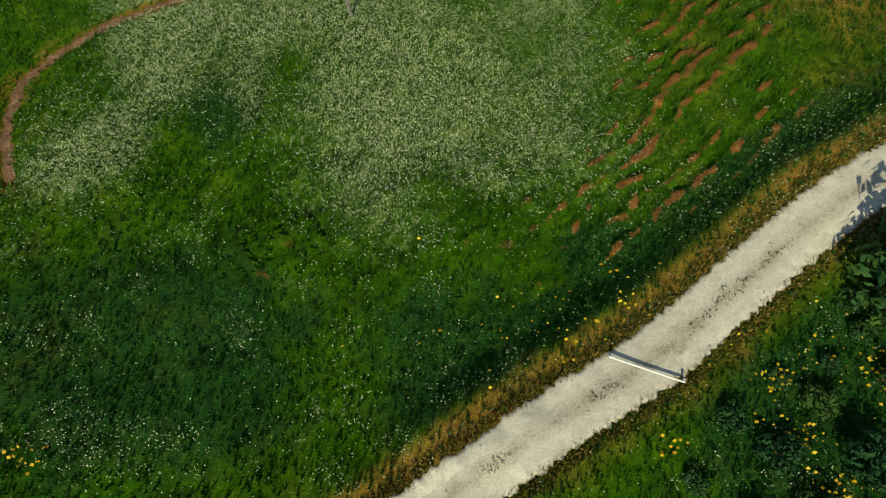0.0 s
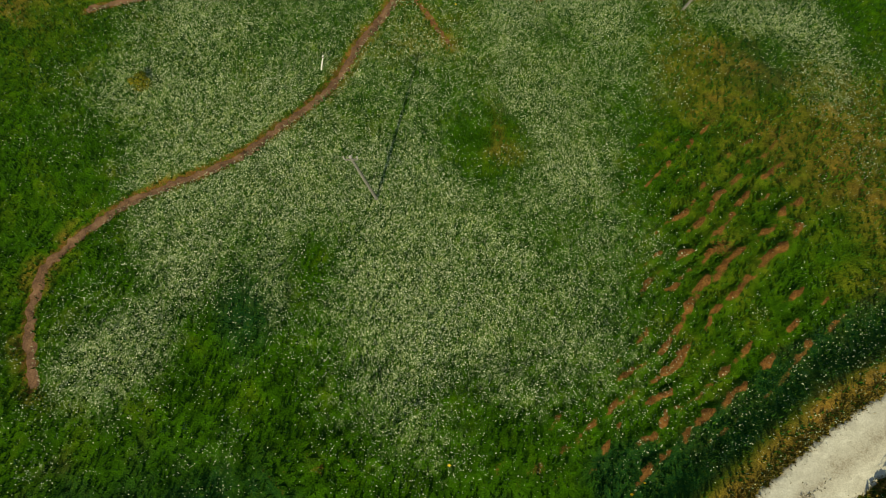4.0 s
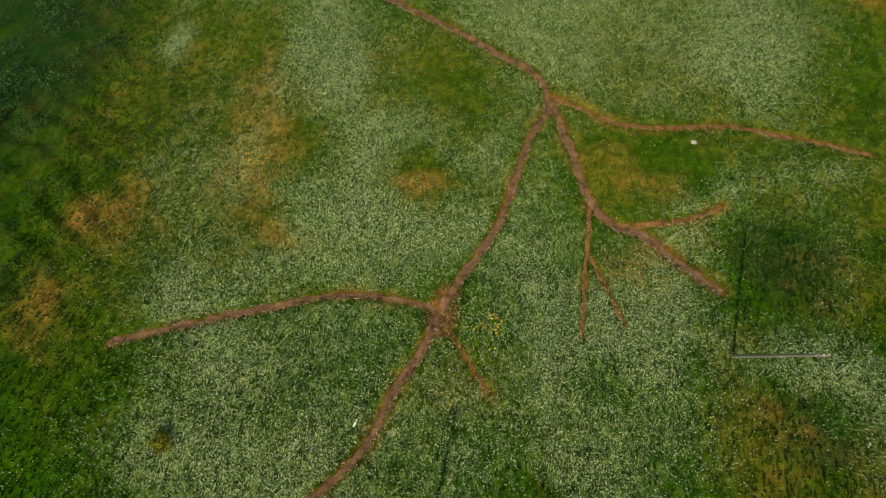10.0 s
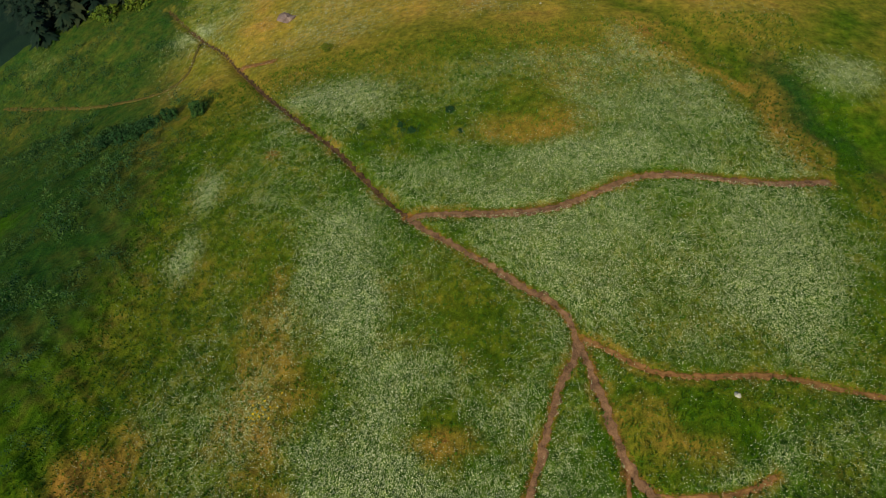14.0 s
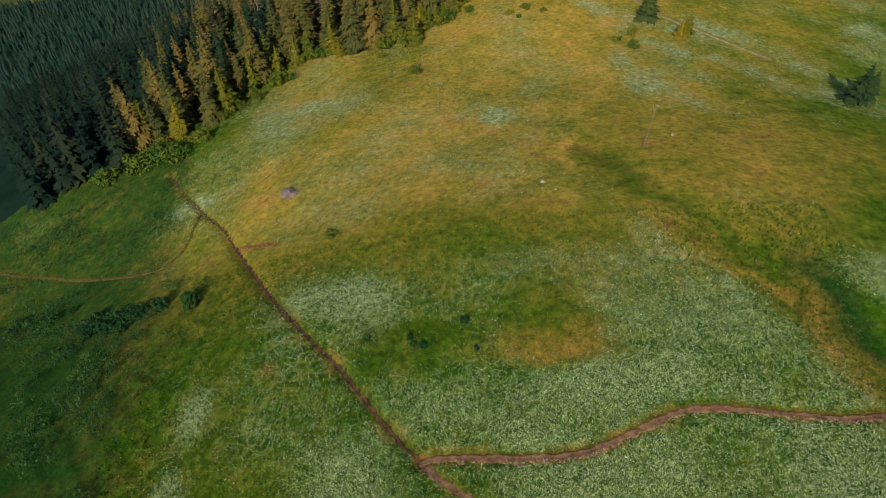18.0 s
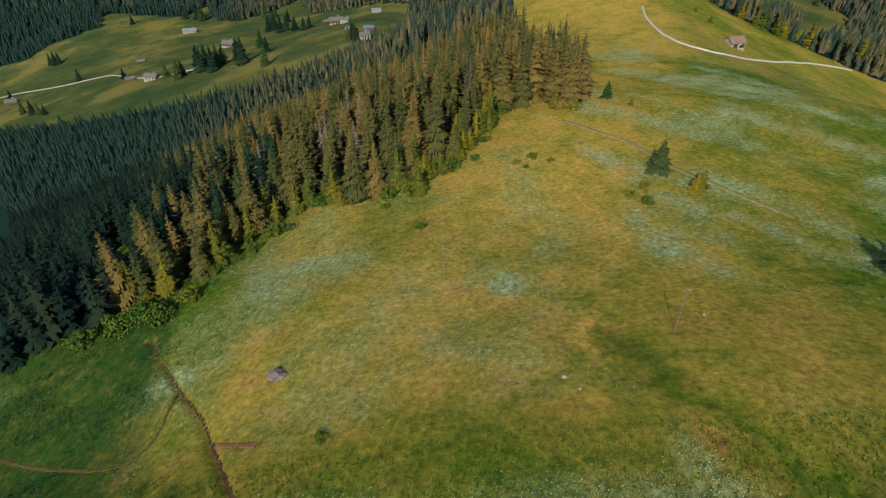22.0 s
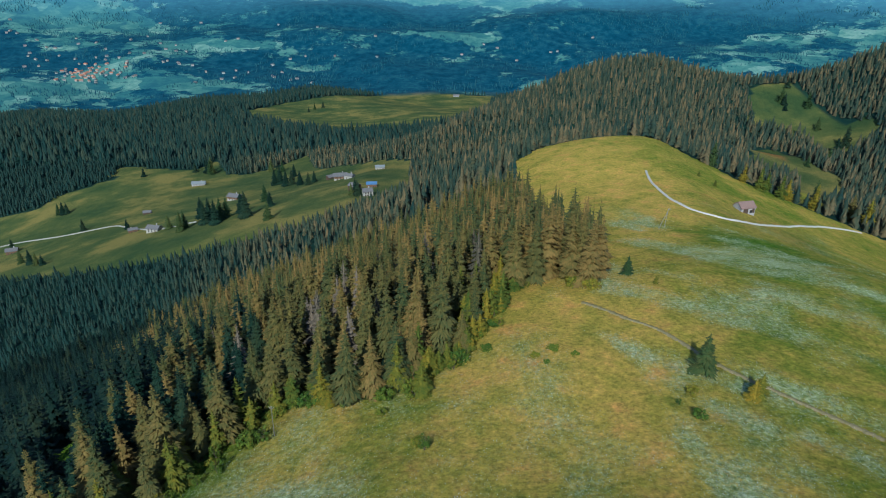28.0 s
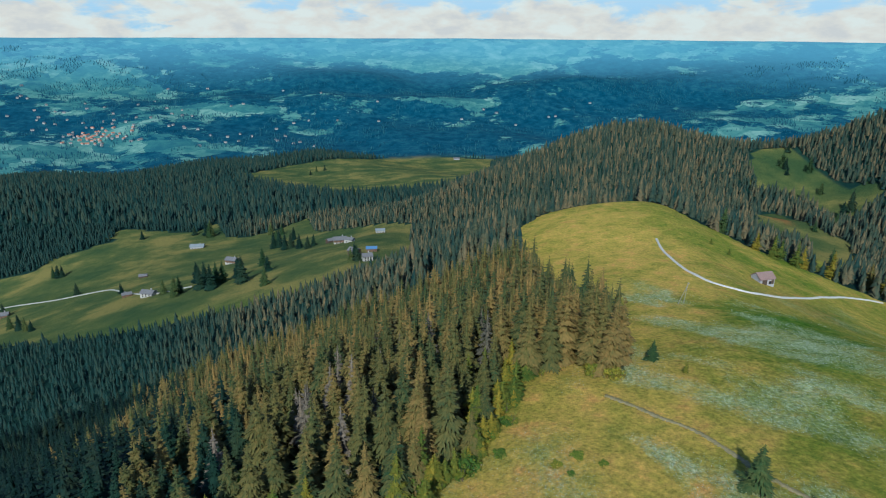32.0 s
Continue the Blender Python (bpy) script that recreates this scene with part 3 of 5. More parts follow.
def bloom(x, y):
    """Share of white blossom."""
    v = spots(x, y, [(-4, 26, 7, 9, 1), (-24, 23, 5, 5, .9), (-21, 43, 9, 8, .9), (6, 43, 8, 9, 1), (15, 43, 6, 5, .7), (-6, 42, 8, 8, .7), (-18, 59, 14, 3, 1)])
    v = np.maximum(v, spots(x, y, [(25, 45, 6, 3, .8), (-12, 64, 12, 6, .95), (-20, 50, 9, 6, .9), (22, 84, 13, 10, 1), (-15, 80, 7, 10, .8)]))
    v = np.maximum(v, spots(x, y, [(-35, 89, 2.4, 4, 1), (-35, 99, 2.6, 5, 1), (30, 68, 6, 2.5, .8), (8, 99, 18, 5, .85), (19, 118, 7, 8, .9), (-20, 113, 14, 6, .85)]))
    v = np.maximum(v, spots(x, y, [(41, 112, 9, 6, .8), (-36, 172, 17, 11, .8), (36, 131, 14, 10, .8), (58, 147, 18, 10, .8), (1, 159, 4, 5, .8), (62, 195, 26, 16, .8)]))
    v = np.maximum(v, spots(x, y, [(-52, 148, 6, 4, .7), (62, 232, 38, 22, .8), (105, 360, 9, 8, .6), (94, 471, 8, 6, .7), (63, 341, 5, 7, .35), (150, 375, 30, 16, .6), (85, 285, 28, 40, .7), (8, 30, 6, 5, .7), (-10, 33, 8, 6, .8)]))
    v = np.maximum(v, spots(x, y, [(30, 212, 12, 10, .7), (120, 240, 40, 50, .6), (-92, 158, 9, 7, .3), (5, 47, 9, 5, .8), (-3, 18, 4, 5, .6)]))
    v = np.maximum(v, (0.6 + 0.14 * (1 - smooth_step(60, 75, y))) * smooth_step(14, 24, y + 0.25 * x) * (1 - smooth_step(112, 128, y)) * smooth_step(-37, -27, x - 5 * (1 - smooth_step(48, 58, y)) + 9 * (vnoise(x, y, 14, 7, 3) - 0.5)) * (1 - smooth_step(26, 42, x + 14 * (vnoise(x, y, 12, 3, 3) - 0.5))) * (1 - bump(x, y, 18, 27, 8, 14, 1.0)))
    v = np.maximum(v, 0.35 * smooth_step(120, 130, y) * (1 - smooth_step(215, 240, y)) * smooth_step(-70, -50, x))
    hole = spots(x, y, [(-11, 27, 2.6, 4, 1), (2, 38, 3.4, 3.6, 1), (-16, 25, 3, 6, .8), (13, 68, 6, 5, .8), (-4, 77, 4, 8, .6), (-6.5, 68, 3, 4, 1), (23, 38, 7, 6, 1), (25, 59, 8, 7, 1.2), (23.5, 45, 6, 5, .7), (17, 69.5, 7, 4, .9), (30, 55, 8, 6, 1), (4.2, 105, 5, 4, .8), (-12, 105, 6, 3, .8), (-25, 80, 4, 9, .7), (-22, 64, 3, 5, .5), (30, 29, 7, 9, 1), (-20, 75, 3.5, 9, .5)])
    along, across = 0.56 * x - 0.83 * y, 0.83 * x + 0.56 * y
    streak = smooth_step(0.34, 0.66, vnoise(along * 0.42, across, 11, 3, 5)) * (0.6 + 0.8 * vnoise(x, y, 14, 6, 3))
    v = np.maximum(v, 0.75 * smooth_step(20, 34, x + 0.1 * (y - 130)) * smooth_step(122, 134, y) * (1 - smooth_step(330, 380, y)))
    v = v * (1 - np.exp(-(off_line(x, y, GULLY_LINE) / 5.0) ** 4))
    v = v * (1 - 0.16 * smooth_step(84, 104, y) * (1 - smooth_step(118, 135, y)))
    wide = smooth_step(110, 142, y + 16 * (vnoise(x, y, 9, 1, 3) - 0.5)) * smooth_step(8, 26, x)
    near = wide * streak * 0.80 * (0.45 + 1.1 * vnoise(x, y, 3.5, 2, 3)) + (1 - wide) * (0.75 + 0.5 * vnoise(x, y, 5, 5, 3))
    patchy = 0.66 + 0.24 * wide + (0.7 - 0.5 * wide) * smooth_step(0.25, 0.75, vnoise(x, y, 9, 2, 4))
    low = 0.30 * (1 - smooth_step(20, 30, y)) * smooth_step(0.45, 0.75, vnoise(x, y, 3.0, 4, 3))
    return np.clip(np.maximum(v * near * patchy - hole * 0.8, low), 0, 1)


def dried(x, y):
    """Share of dry, tawny grass."""
    x0, y0 = x, y
    x, y = x0 + 9 * (vnoise(x0, y0, 5, 3, 4) - 0.5), y0 + 9 * (vnoise(x0, y0, 5, 6, 4) - 0.5)
    v = spots(x, y, [(-23, 73, 4.5, 13, .9), (30, 56, 8, 5, .35), (-20, 62, 3, 3, .7), (-37, 65, 4, 4, .9), (-40, 55, 4, 4, .8), (-6.5, 67, 3.5, 4, .85), (1, 104, 6, 4, .8), (-30, 134, 7, 7, .9)])
    v = np.maximum(v, spots(x, y, [(6, 104, 4, 4, .9), (8, 150, 14, 8, .8), (21, 172, 10, 9, .8), (14, 238, 14, 18, 1), (18, 123, 5, 6, .9), (15, 180, 13, 10, .75), (14, 158, 22, 20, .75), (38, 165, 12, 16, .6)]))
    v = np.maximum(v, spots(x, y, [(70, 410, 32, 80, 1), (2, 39, 2, 3, .6), (19, 49, 4, 5, .45), (13, 58, 3, 4, .6), (28, 57, 5, 5, .3), (18, 30, 6.5, 12, .22), (28, 36, 7, 10, .6), (20, 44, 5, 5, .5), (13, 68, 5, 4, .6), (14, 60, 4, 3, .6), (-4, 50, 5, 4, .35), (-30, 63, 3, 5, .6)]))
    v = np.maximum(v, spots(x, y, [(31, 104, 4, 12, .75), (42, 92, 5, 6, .8), (10, 112, 6, 8, .5), (60, 305, 18, 26, .95), (78, 350, 22, 34, 1.1), (26, 226, 14, 14, .9), (30, 243, 8, 6, .8), (10, 195, 14, 10, .6), (45, 150, 6, 5, .5), (-4, 200, 10, 12, .7)]))
    g = off_line(x, y, GULLY_LINE)
    v = np.maximum(v, 1.1 * np.exp(-((g - 4.6) / 1.8) ** 2) * smooth_step(0.4, 0.7, vnoise(x, y, 7, 4, 3)) * (x < 0.0 + np.interp(y, GULLY_LINE[::-1, 1], GULLY_LINE[::-1, 0])))
    base = 0.06 + 0.24 * smooth_step(42, 90, y) + 0.44 * smooth_step(96, 146, y) - 0.40 * smooth_step(24, 60, x - 0.06 * (y - 130)) * smooth_step(105, 130, y) * (1 - smooth_step(310, 350, y)) - 0.26 * smooth_step(92, 118, x) * smooth_step(320, 350, y) - 0.16 * smooth_step(-12, -24, x) * smooth_step(140, 160, y) - 0.1 * smooth_step(500, 800, y)
    base = base * (0.25 + 0.3 * smooth_step(500, 700, y) + 0.75 * smooth_step(-62, -36, x + 10 * (vnoise(x, y, 15, 5, 2) - 0.5)) * (1 - smooth_step(560, 700, y)))
    base = base + (vnoise(x, y, 20, 2, 4) - 0.5) * 0.65 * (0.25 + 0.75 * smooth_step(-50, -34, x))
    base = base * (1 - 0.5 * np.exp(-(g / 3.4) ** 2))
    for line, w, depth in WORN_LINES[:10]:
        base = np.maximum(base, 0.6 * np.exp(-((off_line(x0, y0, line) - 1.4 * w) / 0.5) ** 2) * smooth_step(0.38, 0.68, vnoise(x0, y0, 2.5, 5, 3)))
    return np.clip(np.maximum(base, v * (0.6 + 0.7 * vnoise(x, y, 4, 1, 3))), 0, 1)


def lush(x, y):
    """Share of rank, dark green growth."""
    v = spots(x, y, [(-20, 8, 16, 9, .9), (0, 8, 8, 7, .7), (26, 3, 14, 9, 1), (11, 14, 5, 3, .8), (22, 36, 7, 7, .4), (33, 30, 6, 8, .4)])
    v = np.maximum(v, spots(x, y, [(-55, 95, 18, 40, .8), (-80, 140, 30, 22, .8), (25, 59, 8, 7, .6), (23.5, 45, 6, 5, .6), (33, 108, 5, 16, .8), (-95, 150, 42, 26, 1), (-340, 850, 300, 180, .5), (130, 355, 40, 40, .7), (-15, 25, 4, 5, .7)]))
    v = np.maximum(v, 0.5 * np.exp(-(off_line(x, y, GULLY_LINE) / 3.0) ** 2))
    v = np.maximum(v, 0.95 * smooth_step(-40, -54, x + 0.25 * (y - 120)) * smooth_step(95, 115, y) * (1 - smooth_step(185, 200, y)))
    return np.clip(v * (0.6 + 0.8 * vnoise(x, y, 7, 0, 3)), 0, 1)


def inside(x, y, poly):
    hit = np.zeros(np.shape(x), bool)
    for (x0, y0), (x1, y1) in zip(poly, poly[1:] + poly[:1]):
        c = ((y0 > y) != (y1 > y)) & (x < (x1 - x0) * (y - y0) / (y1 - y0 + 1e-9) + x0)
        hit ^= c
    return hit


# the open ridge, from the brow round the knoll
RIDGE = [(-75, -400), (-75, 100), (-108, 152), (-72, 172), (-53, 183), (-48, 195), (-42.7, 204), (-31, 204), (-20, 201), (-12.9, 206), (-2.6, 221), (8, 251),
         (17, 254), (26, 248), (34, 262), (38, 290), (36, 330), (32, 380), (29, 414), (29, 470), (34, 500), (54, 522), (84, 536), (112, 544), (140, 520), (168, 470), (215, 452), (330, 420), (900, 300), (900, -400)]


LIMIT_X = (-2400, -1430, -1300, -1150, -1000, -800, -500, 0)
LIMIT_Y = (1900, 2010, 2120, 2240, 2360, 2520, 2660, 2700)


def forest_end(x):
    """Far limit of the valley forest; fields of the lowland begin behind it."""
    return np.interp(x, LIMIT_X, LIMIT_Y)


def wooded(x, y):
    """Where forest stands."""
    w = (y > 150) & (y < forest_end(x))
    for poly in (RIDGE, M_VALLEY, M_FAR, M_EAST, M_EAST2):
        w &= ~inside(x, y, poly)
    w &= spots(x, y, [(-54, 229, 6, 6, 1), (-47, 216, 6.5, 5, 1), (-38, 221, 6, 5, 1), (-25, 211, 6, 4, 1), (-96, 214, 9, 8, 1)]) < 0.5
    glade = vnoise(x, y, 170, 5, 2)
    w &= ~((y > 1300) & (x > 150) & (glade > 0.66)) & ~((x > 420) & (y > 1080) & (glade > 0.6))
    return w


def margin(x, y, d=5.0):
    """Whether the open ridge lies within d metres."""
    return inside(x + d, y - 0.3 * d, RIDGE) | inside(x, y - d, RIDGE) | inside(x + 0.5 * d, y, RIDGE)


def axis(stops):
    out = [stops[0][0]]
    for (a, _), (b, step) in zip(stops, stops[1:]):
        n = max(1, round((b - a) / step))
        out += [a + (b - a) * (i + 1) / n for i in range(n)]
    return np.array(out)


def tri_mesh(name, verts, faces, mat, smooth=False, **attrs):
    """A mesh of equal-sided faces from arrays, with float attributes per vertex."""
    me = bpy.data.meshes.new(name)
    v, f = np.asarray(verts, np.float32), np.asarray(faces, np.int32)
    k = f.shape[1]
    me.vertices.add(len(v)), me.loops.add(f.size), me.polygons.add(len(f))
    me.vertices.foreach_set("co", v.ravel())
    me.loops.foreach_set("vertex_index", f.ravel())
    me.polygons.foreach_set("loop_start", np.arange(0, f.size, k, dtype=np.int32))
    me.polygons.foreach_set("loop_total", np.full(len(f), k, np.int32))
    if smooth:
        me.polygons.foreach_set("use_smooth", np.ones(len(f), bool))
    me.update(calc_edges=True)
    for key, val in attrs.items():
        a = me.attributes.new(key, "FLOAT", "POINT")
        a.data.foreach_set("value", np.asarray(val, np.float32).ravel())
    if mat:
        me.materials.append(mat)
    return me


gx = axis([(-4600, 0), (-1500, 100), (-500, 25), (-120, 6), (-66, 1.5), (-40, 0.6), (5, 0.45), (27, 0.27), (38, 0.45), (75, 1.2), (300, 4), (900, 20), (2000, 70), (4600, 150)])
gy = axis([(-400, 0), (-30, 20), (-8, 1.5), (9, 0.45), (40, 0.27), (150, 0.45), (165, 0.8), (320, 2.5), (620, 4), (1300, 14), (2700, 30), (5000, 55)])
GX, GY = np.meshgrid(gx, gy)
GZ = land(GX, GY)
gi = np.arange(GX.size).reshape(GX.shape)
quads = np.stack([gi[:-1, :-1], gi[:-1, 1:], gi[1:, 1:], gi[1:, :-1]], -1).reshape(-1, 4)
_, ledge, ledge_west = steps(GX, GY)
bare_spots = spots(GX, GY, [(-27.7, 103.6, 1.5, 1.5, .75), (17.6, 29.0, 1.1, .8, .9), (-6.5, 67.6, .5, .35, 1), (-6.1, 66.8, .5, .3, .9), (-38, 66, 1.8, 1.6, .6), (19.5, 121, 1.6, 2.4, .75), (21.5, 118, 1, 1, .8), (-39, 56, 1.5, 1.5, .6), (15, 171, 3, 2, .5), (-22, 66, 1.5, 3, .45), (4, 14.5, .6, .5, .8), (-9.5, 14.5, .6, .4, .7), (-11, 12.6, .6, .4, .7), (-4.9, 54.4, 1.5, 2.3, 1.4), (-4.3, 56.2, 1.3, 1.3, 1.2), (8.6, 65, 1.0, 1.3, 1), (5.8, 76.6, 1.0, 1.1, 1), (-10.6, 91.8, 1.1, 1.0, 1), (332, 752, 14, 34, 1.2)])
bare = np.maximum(bare_spots, ledge * 1.05 * (0.25 + 0.75 * smooth_step(2, 12, GX)), ledge_west * 0.3)
for line, w, depth in WORN_LINES:
    bare = np.maximum(bare, (0.6 if depth > 0.6 else 0.75) * np.exp(-(off_line(GX, GY, line) / (w * 1.25)) ** 4))
road_off = off_line(GX, GY, ROAD_LINE)
verge = np.exp(-((road_off - 2.5) / 1.0) ** 2) * np.where(np.interp(GX, ROAD_LINE[:, 0], ROAD_LINE[:, 1]) < GY, 1.0, 0.35)
# how far the haze-blue lowland colours replace the near ones
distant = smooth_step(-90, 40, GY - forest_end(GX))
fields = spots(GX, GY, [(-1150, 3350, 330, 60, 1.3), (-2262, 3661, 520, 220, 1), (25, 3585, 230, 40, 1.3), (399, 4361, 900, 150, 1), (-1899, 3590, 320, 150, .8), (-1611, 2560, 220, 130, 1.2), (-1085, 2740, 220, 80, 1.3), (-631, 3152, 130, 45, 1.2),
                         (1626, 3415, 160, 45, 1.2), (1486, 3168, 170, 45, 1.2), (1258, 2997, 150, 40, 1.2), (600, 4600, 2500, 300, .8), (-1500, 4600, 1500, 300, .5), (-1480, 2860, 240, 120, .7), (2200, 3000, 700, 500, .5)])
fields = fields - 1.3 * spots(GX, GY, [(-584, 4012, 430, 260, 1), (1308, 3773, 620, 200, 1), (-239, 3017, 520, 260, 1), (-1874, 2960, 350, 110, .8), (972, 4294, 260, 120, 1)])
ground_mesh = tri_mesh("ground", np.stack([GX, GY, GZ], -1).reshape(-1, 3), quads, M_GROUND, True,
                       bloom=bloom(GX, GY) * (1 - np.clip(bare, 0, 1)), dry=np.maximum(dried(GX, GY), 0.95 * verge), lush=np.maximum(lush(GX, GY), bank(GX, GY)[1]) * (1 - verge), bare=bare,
                       wooded=wooded(GX, GY) & ~((GY < 262) & margin(GX, GY, 9.0)), distant=distant, fields=fields, straw=smooth_step(98, 135, GY), pasture=smooth_step(500, 640, GY), horizon_haze=smooth_step(3900, 4800, np.hypot(GX, GY)))
ground = tagged(new("ground", ground_mesh), "grassy alpine ridge with white blossom and bare earth", "meadow", kind="structure")


# paths and roads
def ribbon(line, half, mat, lift=0.05, ragged=0.25, crown=0.0, across=6, surface=land, seed=0):
    """A strip along a line, with uneven edges."""
    t = np.gradient(line, axis=0)
    t /= np.linalg.norm(t, axis=1)[:, None] + 1e-9
    nrm = np.stack([-t[:, 1], t[:, 0]], 1)
    rs = np.random.RandomState(seed)
    n = len(line)
    wl, wr = half * (1 + ragged * (rs.rand(n) * 2 - 1)), half * (1 + ragged * (rs.rand(n) * 2 - 1))
    slow = 0.65 + 0.7 * vnoise(line[:, 0] + 31 * seed, line[:, 1], 3.0, 2, 3)
    if ragged > 0.3:
        wl, wr = wl * slow, wr * (1.3 - slow + 0.35)
    cols = []
    for i in range(across + 1):
        s = i / across * 2 - 1
        off = np.where(s < 0, s * wl, s * wr)
        p = line + nrm * off[:, None]
        edge = abs(s) > 0.99
        z = surface(p[:, 0], p[:, 1]) + (lift if not edge else -0.06) + crown * (1 - s * s)
        cols.append(np.stack([p[:, 0], p[:, 1], z], 1))
    v = np.stack(cols, 1).reshape(-1, 3)
    k = across + 1
    i = np.arange(n * k).reshape(n, k)
    f = np.stack([i[:-1, :-1], i[:-1, 1:], i[1:, 1:], i[1:, :-1]], -1).reshape(-1, 4)
    return tri_mesh("strip", v, f, mat, True, across=np.tile(np.linspace(-1, 1, k), n))


for k, (pts, half, depth) in enumerate(WORN):
    wet = depth > 0.25
    ob = new("footpath", ribbon(spline(pts, 0.35), half * (0.62 if pts is PATH_DITCH else 0.85), M_PALEPATH if pts is PATH_SADDLE else M_GRASSY if pts is PATH_HOLLOW else M_RUTSHADE if pts is PATH_DITCH else M_DITCH if wet else M_EARTH, 0.3 if pts is PATH_SADDLE else 0.13 if pts[0][1] > 90 else 0.05, 0.6, seed=k))
    tagged(ob, "narrow cattle path of bare red-brown earth worn into the meadow", "path", kind="structure")
road = tagged(new("road", ribbon(ROAD_FINE, 1.78, M_ROAD, 0.09, 0.10, 0.05, 20, seed=40)), "pale gravel farm road with a stony middle strip", "road", kind="structure")
knoll = spline(TRACK_KNOB, 2.0)
track = tagged(new("road", ribbon(knoll, 0.58, M_GRAVEL, 0.45, 0.15, 0.1, 6, seed=41)), "pale gravel track curving over the grassy knoll", "road", kind="structure")
lane = tagged(new("road", ribbon(spline(VALLEY_ROAD, 8.0), 0.9, M_LANE, 1.2, 0.1, 0, 4, seed=42)), "narrow pale lane crossing the valley pasture", "road", kind="structure")

# helpers for things
def thing(name, x, y, z, label, category, group="", turn=0.0):
    ob = new(name)
    ob.matrix_basis = pose(x, y, z, 0, 0, turn)
    return tagged(ob, label, category, group)


def part(name, data, mat, parent, label=""):
    """Links a bmesh or mesh as one part under a thing or part."""
    if isinstance(data, bmesh.types.BMesh):
        me = bpy.data.meshes.new(name)
        data.to_mesh(me)
        data.free()
    else:
        me = data
    if mat and not me.materials:
        me.materials.append(mat)
    ob = new(name, me)
    ob.parent = parent
    if label:
        ob["label"] = label
    return ob


def box(sx, sy, sz, m=None, bevel=0.0, bm=None):
    bm = bm or bmesh.new()
    r = bmesh.ops.create_cube(bm, size=1.0, matrix=(m or Matrix()) @ Matrix.Diagonal((sx, sy, sz, 1)))
    if bevel:
        edges = {e for v in r["verts"] for e in v.link_edges}
        bmesh.ops.bevel(bm, geom=list(edges), offset=bevel, segments=1, affect="EDGES")
    return bm


def rod(a, b, r0, r1, sides=8, bm=None):
    bm = bm or bmesh.new()
    a, b = Vector(a), Vector(b)
    d = b - a
    m = Matrix.Translation((a + b) / 2) @ d.to_track_quat("Z", "Y").to_matrix().to_4x4()
    bmesh.ops.create_cone(bm, cap_ends=True, segments=sides, radius1=r0, radius2=r1, depth=d.length, matrix=m)
    return bm


# spruces
def spruce_arrays(rs, h, whorls, arms, width, skirt=0.1, gap=0.12, sprays=5, fringe=True, slim=0.115):
    """Crown of a spruce: whorls of drooping boughs, each a spray of pointed twigs."""
    V, F = [], []
    fan = [(0.0, 0.0, 1.0), (0.30, 0.62, 0.58), (0.30, -0.62, 0.58), (0.60, 0.55, 0.36), (0.60, -0.55, 0.36)][:sprays]
    for w in range(whorls):
        f = w / (whorls - 1)
        z0 = h * (skirt + (0.985 - skirt) * f ** 0.94)
        reach = width * ((1 - f) ** 0.9) * (0.80 + 0.45 * rs.rand()) + 0.16
        n = max(4, int(round(arms * (1 - 0.45 * f))))
        spin = rs.rand() * 6.28
        for k in range(n):
            if rs.rand() < gap:
                continue
            a = spin + 6.283 * (k + 0.6 * rs.rand()) / n
            L = reach * (0.45 + 0.75 * rs.rand())
            zj = z0 + (rs.rand() - 0.5) * 0.9 * h / whorls
            droop = L * (0.30 + 0.40 * rs.rand()) * (1 - 0.75 * f) - 0.10 * L * f
            fat = slim * (1.0 + 0.6 * rs.rand())

            def spot(r, side, low=0.0):
                c, q = math.cos(a), math.sin(a)
                u = max(r, 0.0) / L
                return (r * c - side * q, r * q + side * c, zj - droop * u ** 1.5 + 0.10 * droop * u ** 4 - low)

            for at0, turn, size in fan:
                d, wd = L * size, L * size * fat
                r0, r1, s1 = at0 * L * 0.85, at0 * L * 0.85 + d * math.cos(turn), d * math.sin(turn)
                rm, sm = r0 + 0.5 * (r1 - r0), 0.5 * s1
                px, py = -math.sin(turn) * wd, math.cos(turn) * wd
                low = 0.45 * wd
                b = len(V)
                V += [spot(r0, 0), spot(rm + px, sm + py, low), spot(min(r1, 1.1 * L), s1, 0.3 * abs(s1)), spot(rm - px, sm - py, low)]
                F += [(b, b + 1, b + 2), (b, b + 2, b + 3)]
            if fringe:
                b = len(V)
                V += [spot(0.2 * L, 0, 0.03), spot(0.92 * L, 0, 0.03), spot(0.6 * L, 0.05 * L, 0.22 * L + 0.15)]
                F += [(b, b + 1, b + 2)]
    b = len(V)
    V += [(0.1, 0, 0.94 * h), (-0.05, 0.09, 0.94 * h), (-0.05, -0.09, 0.94 * h), (0, 0, h)]
    F += [(b, b + 1, b + 3), (b + 1, b + 2, b + 3), (b + 2, b, b + 3)]
    return np.array(V, np.float32), np.array(F, np.int32)


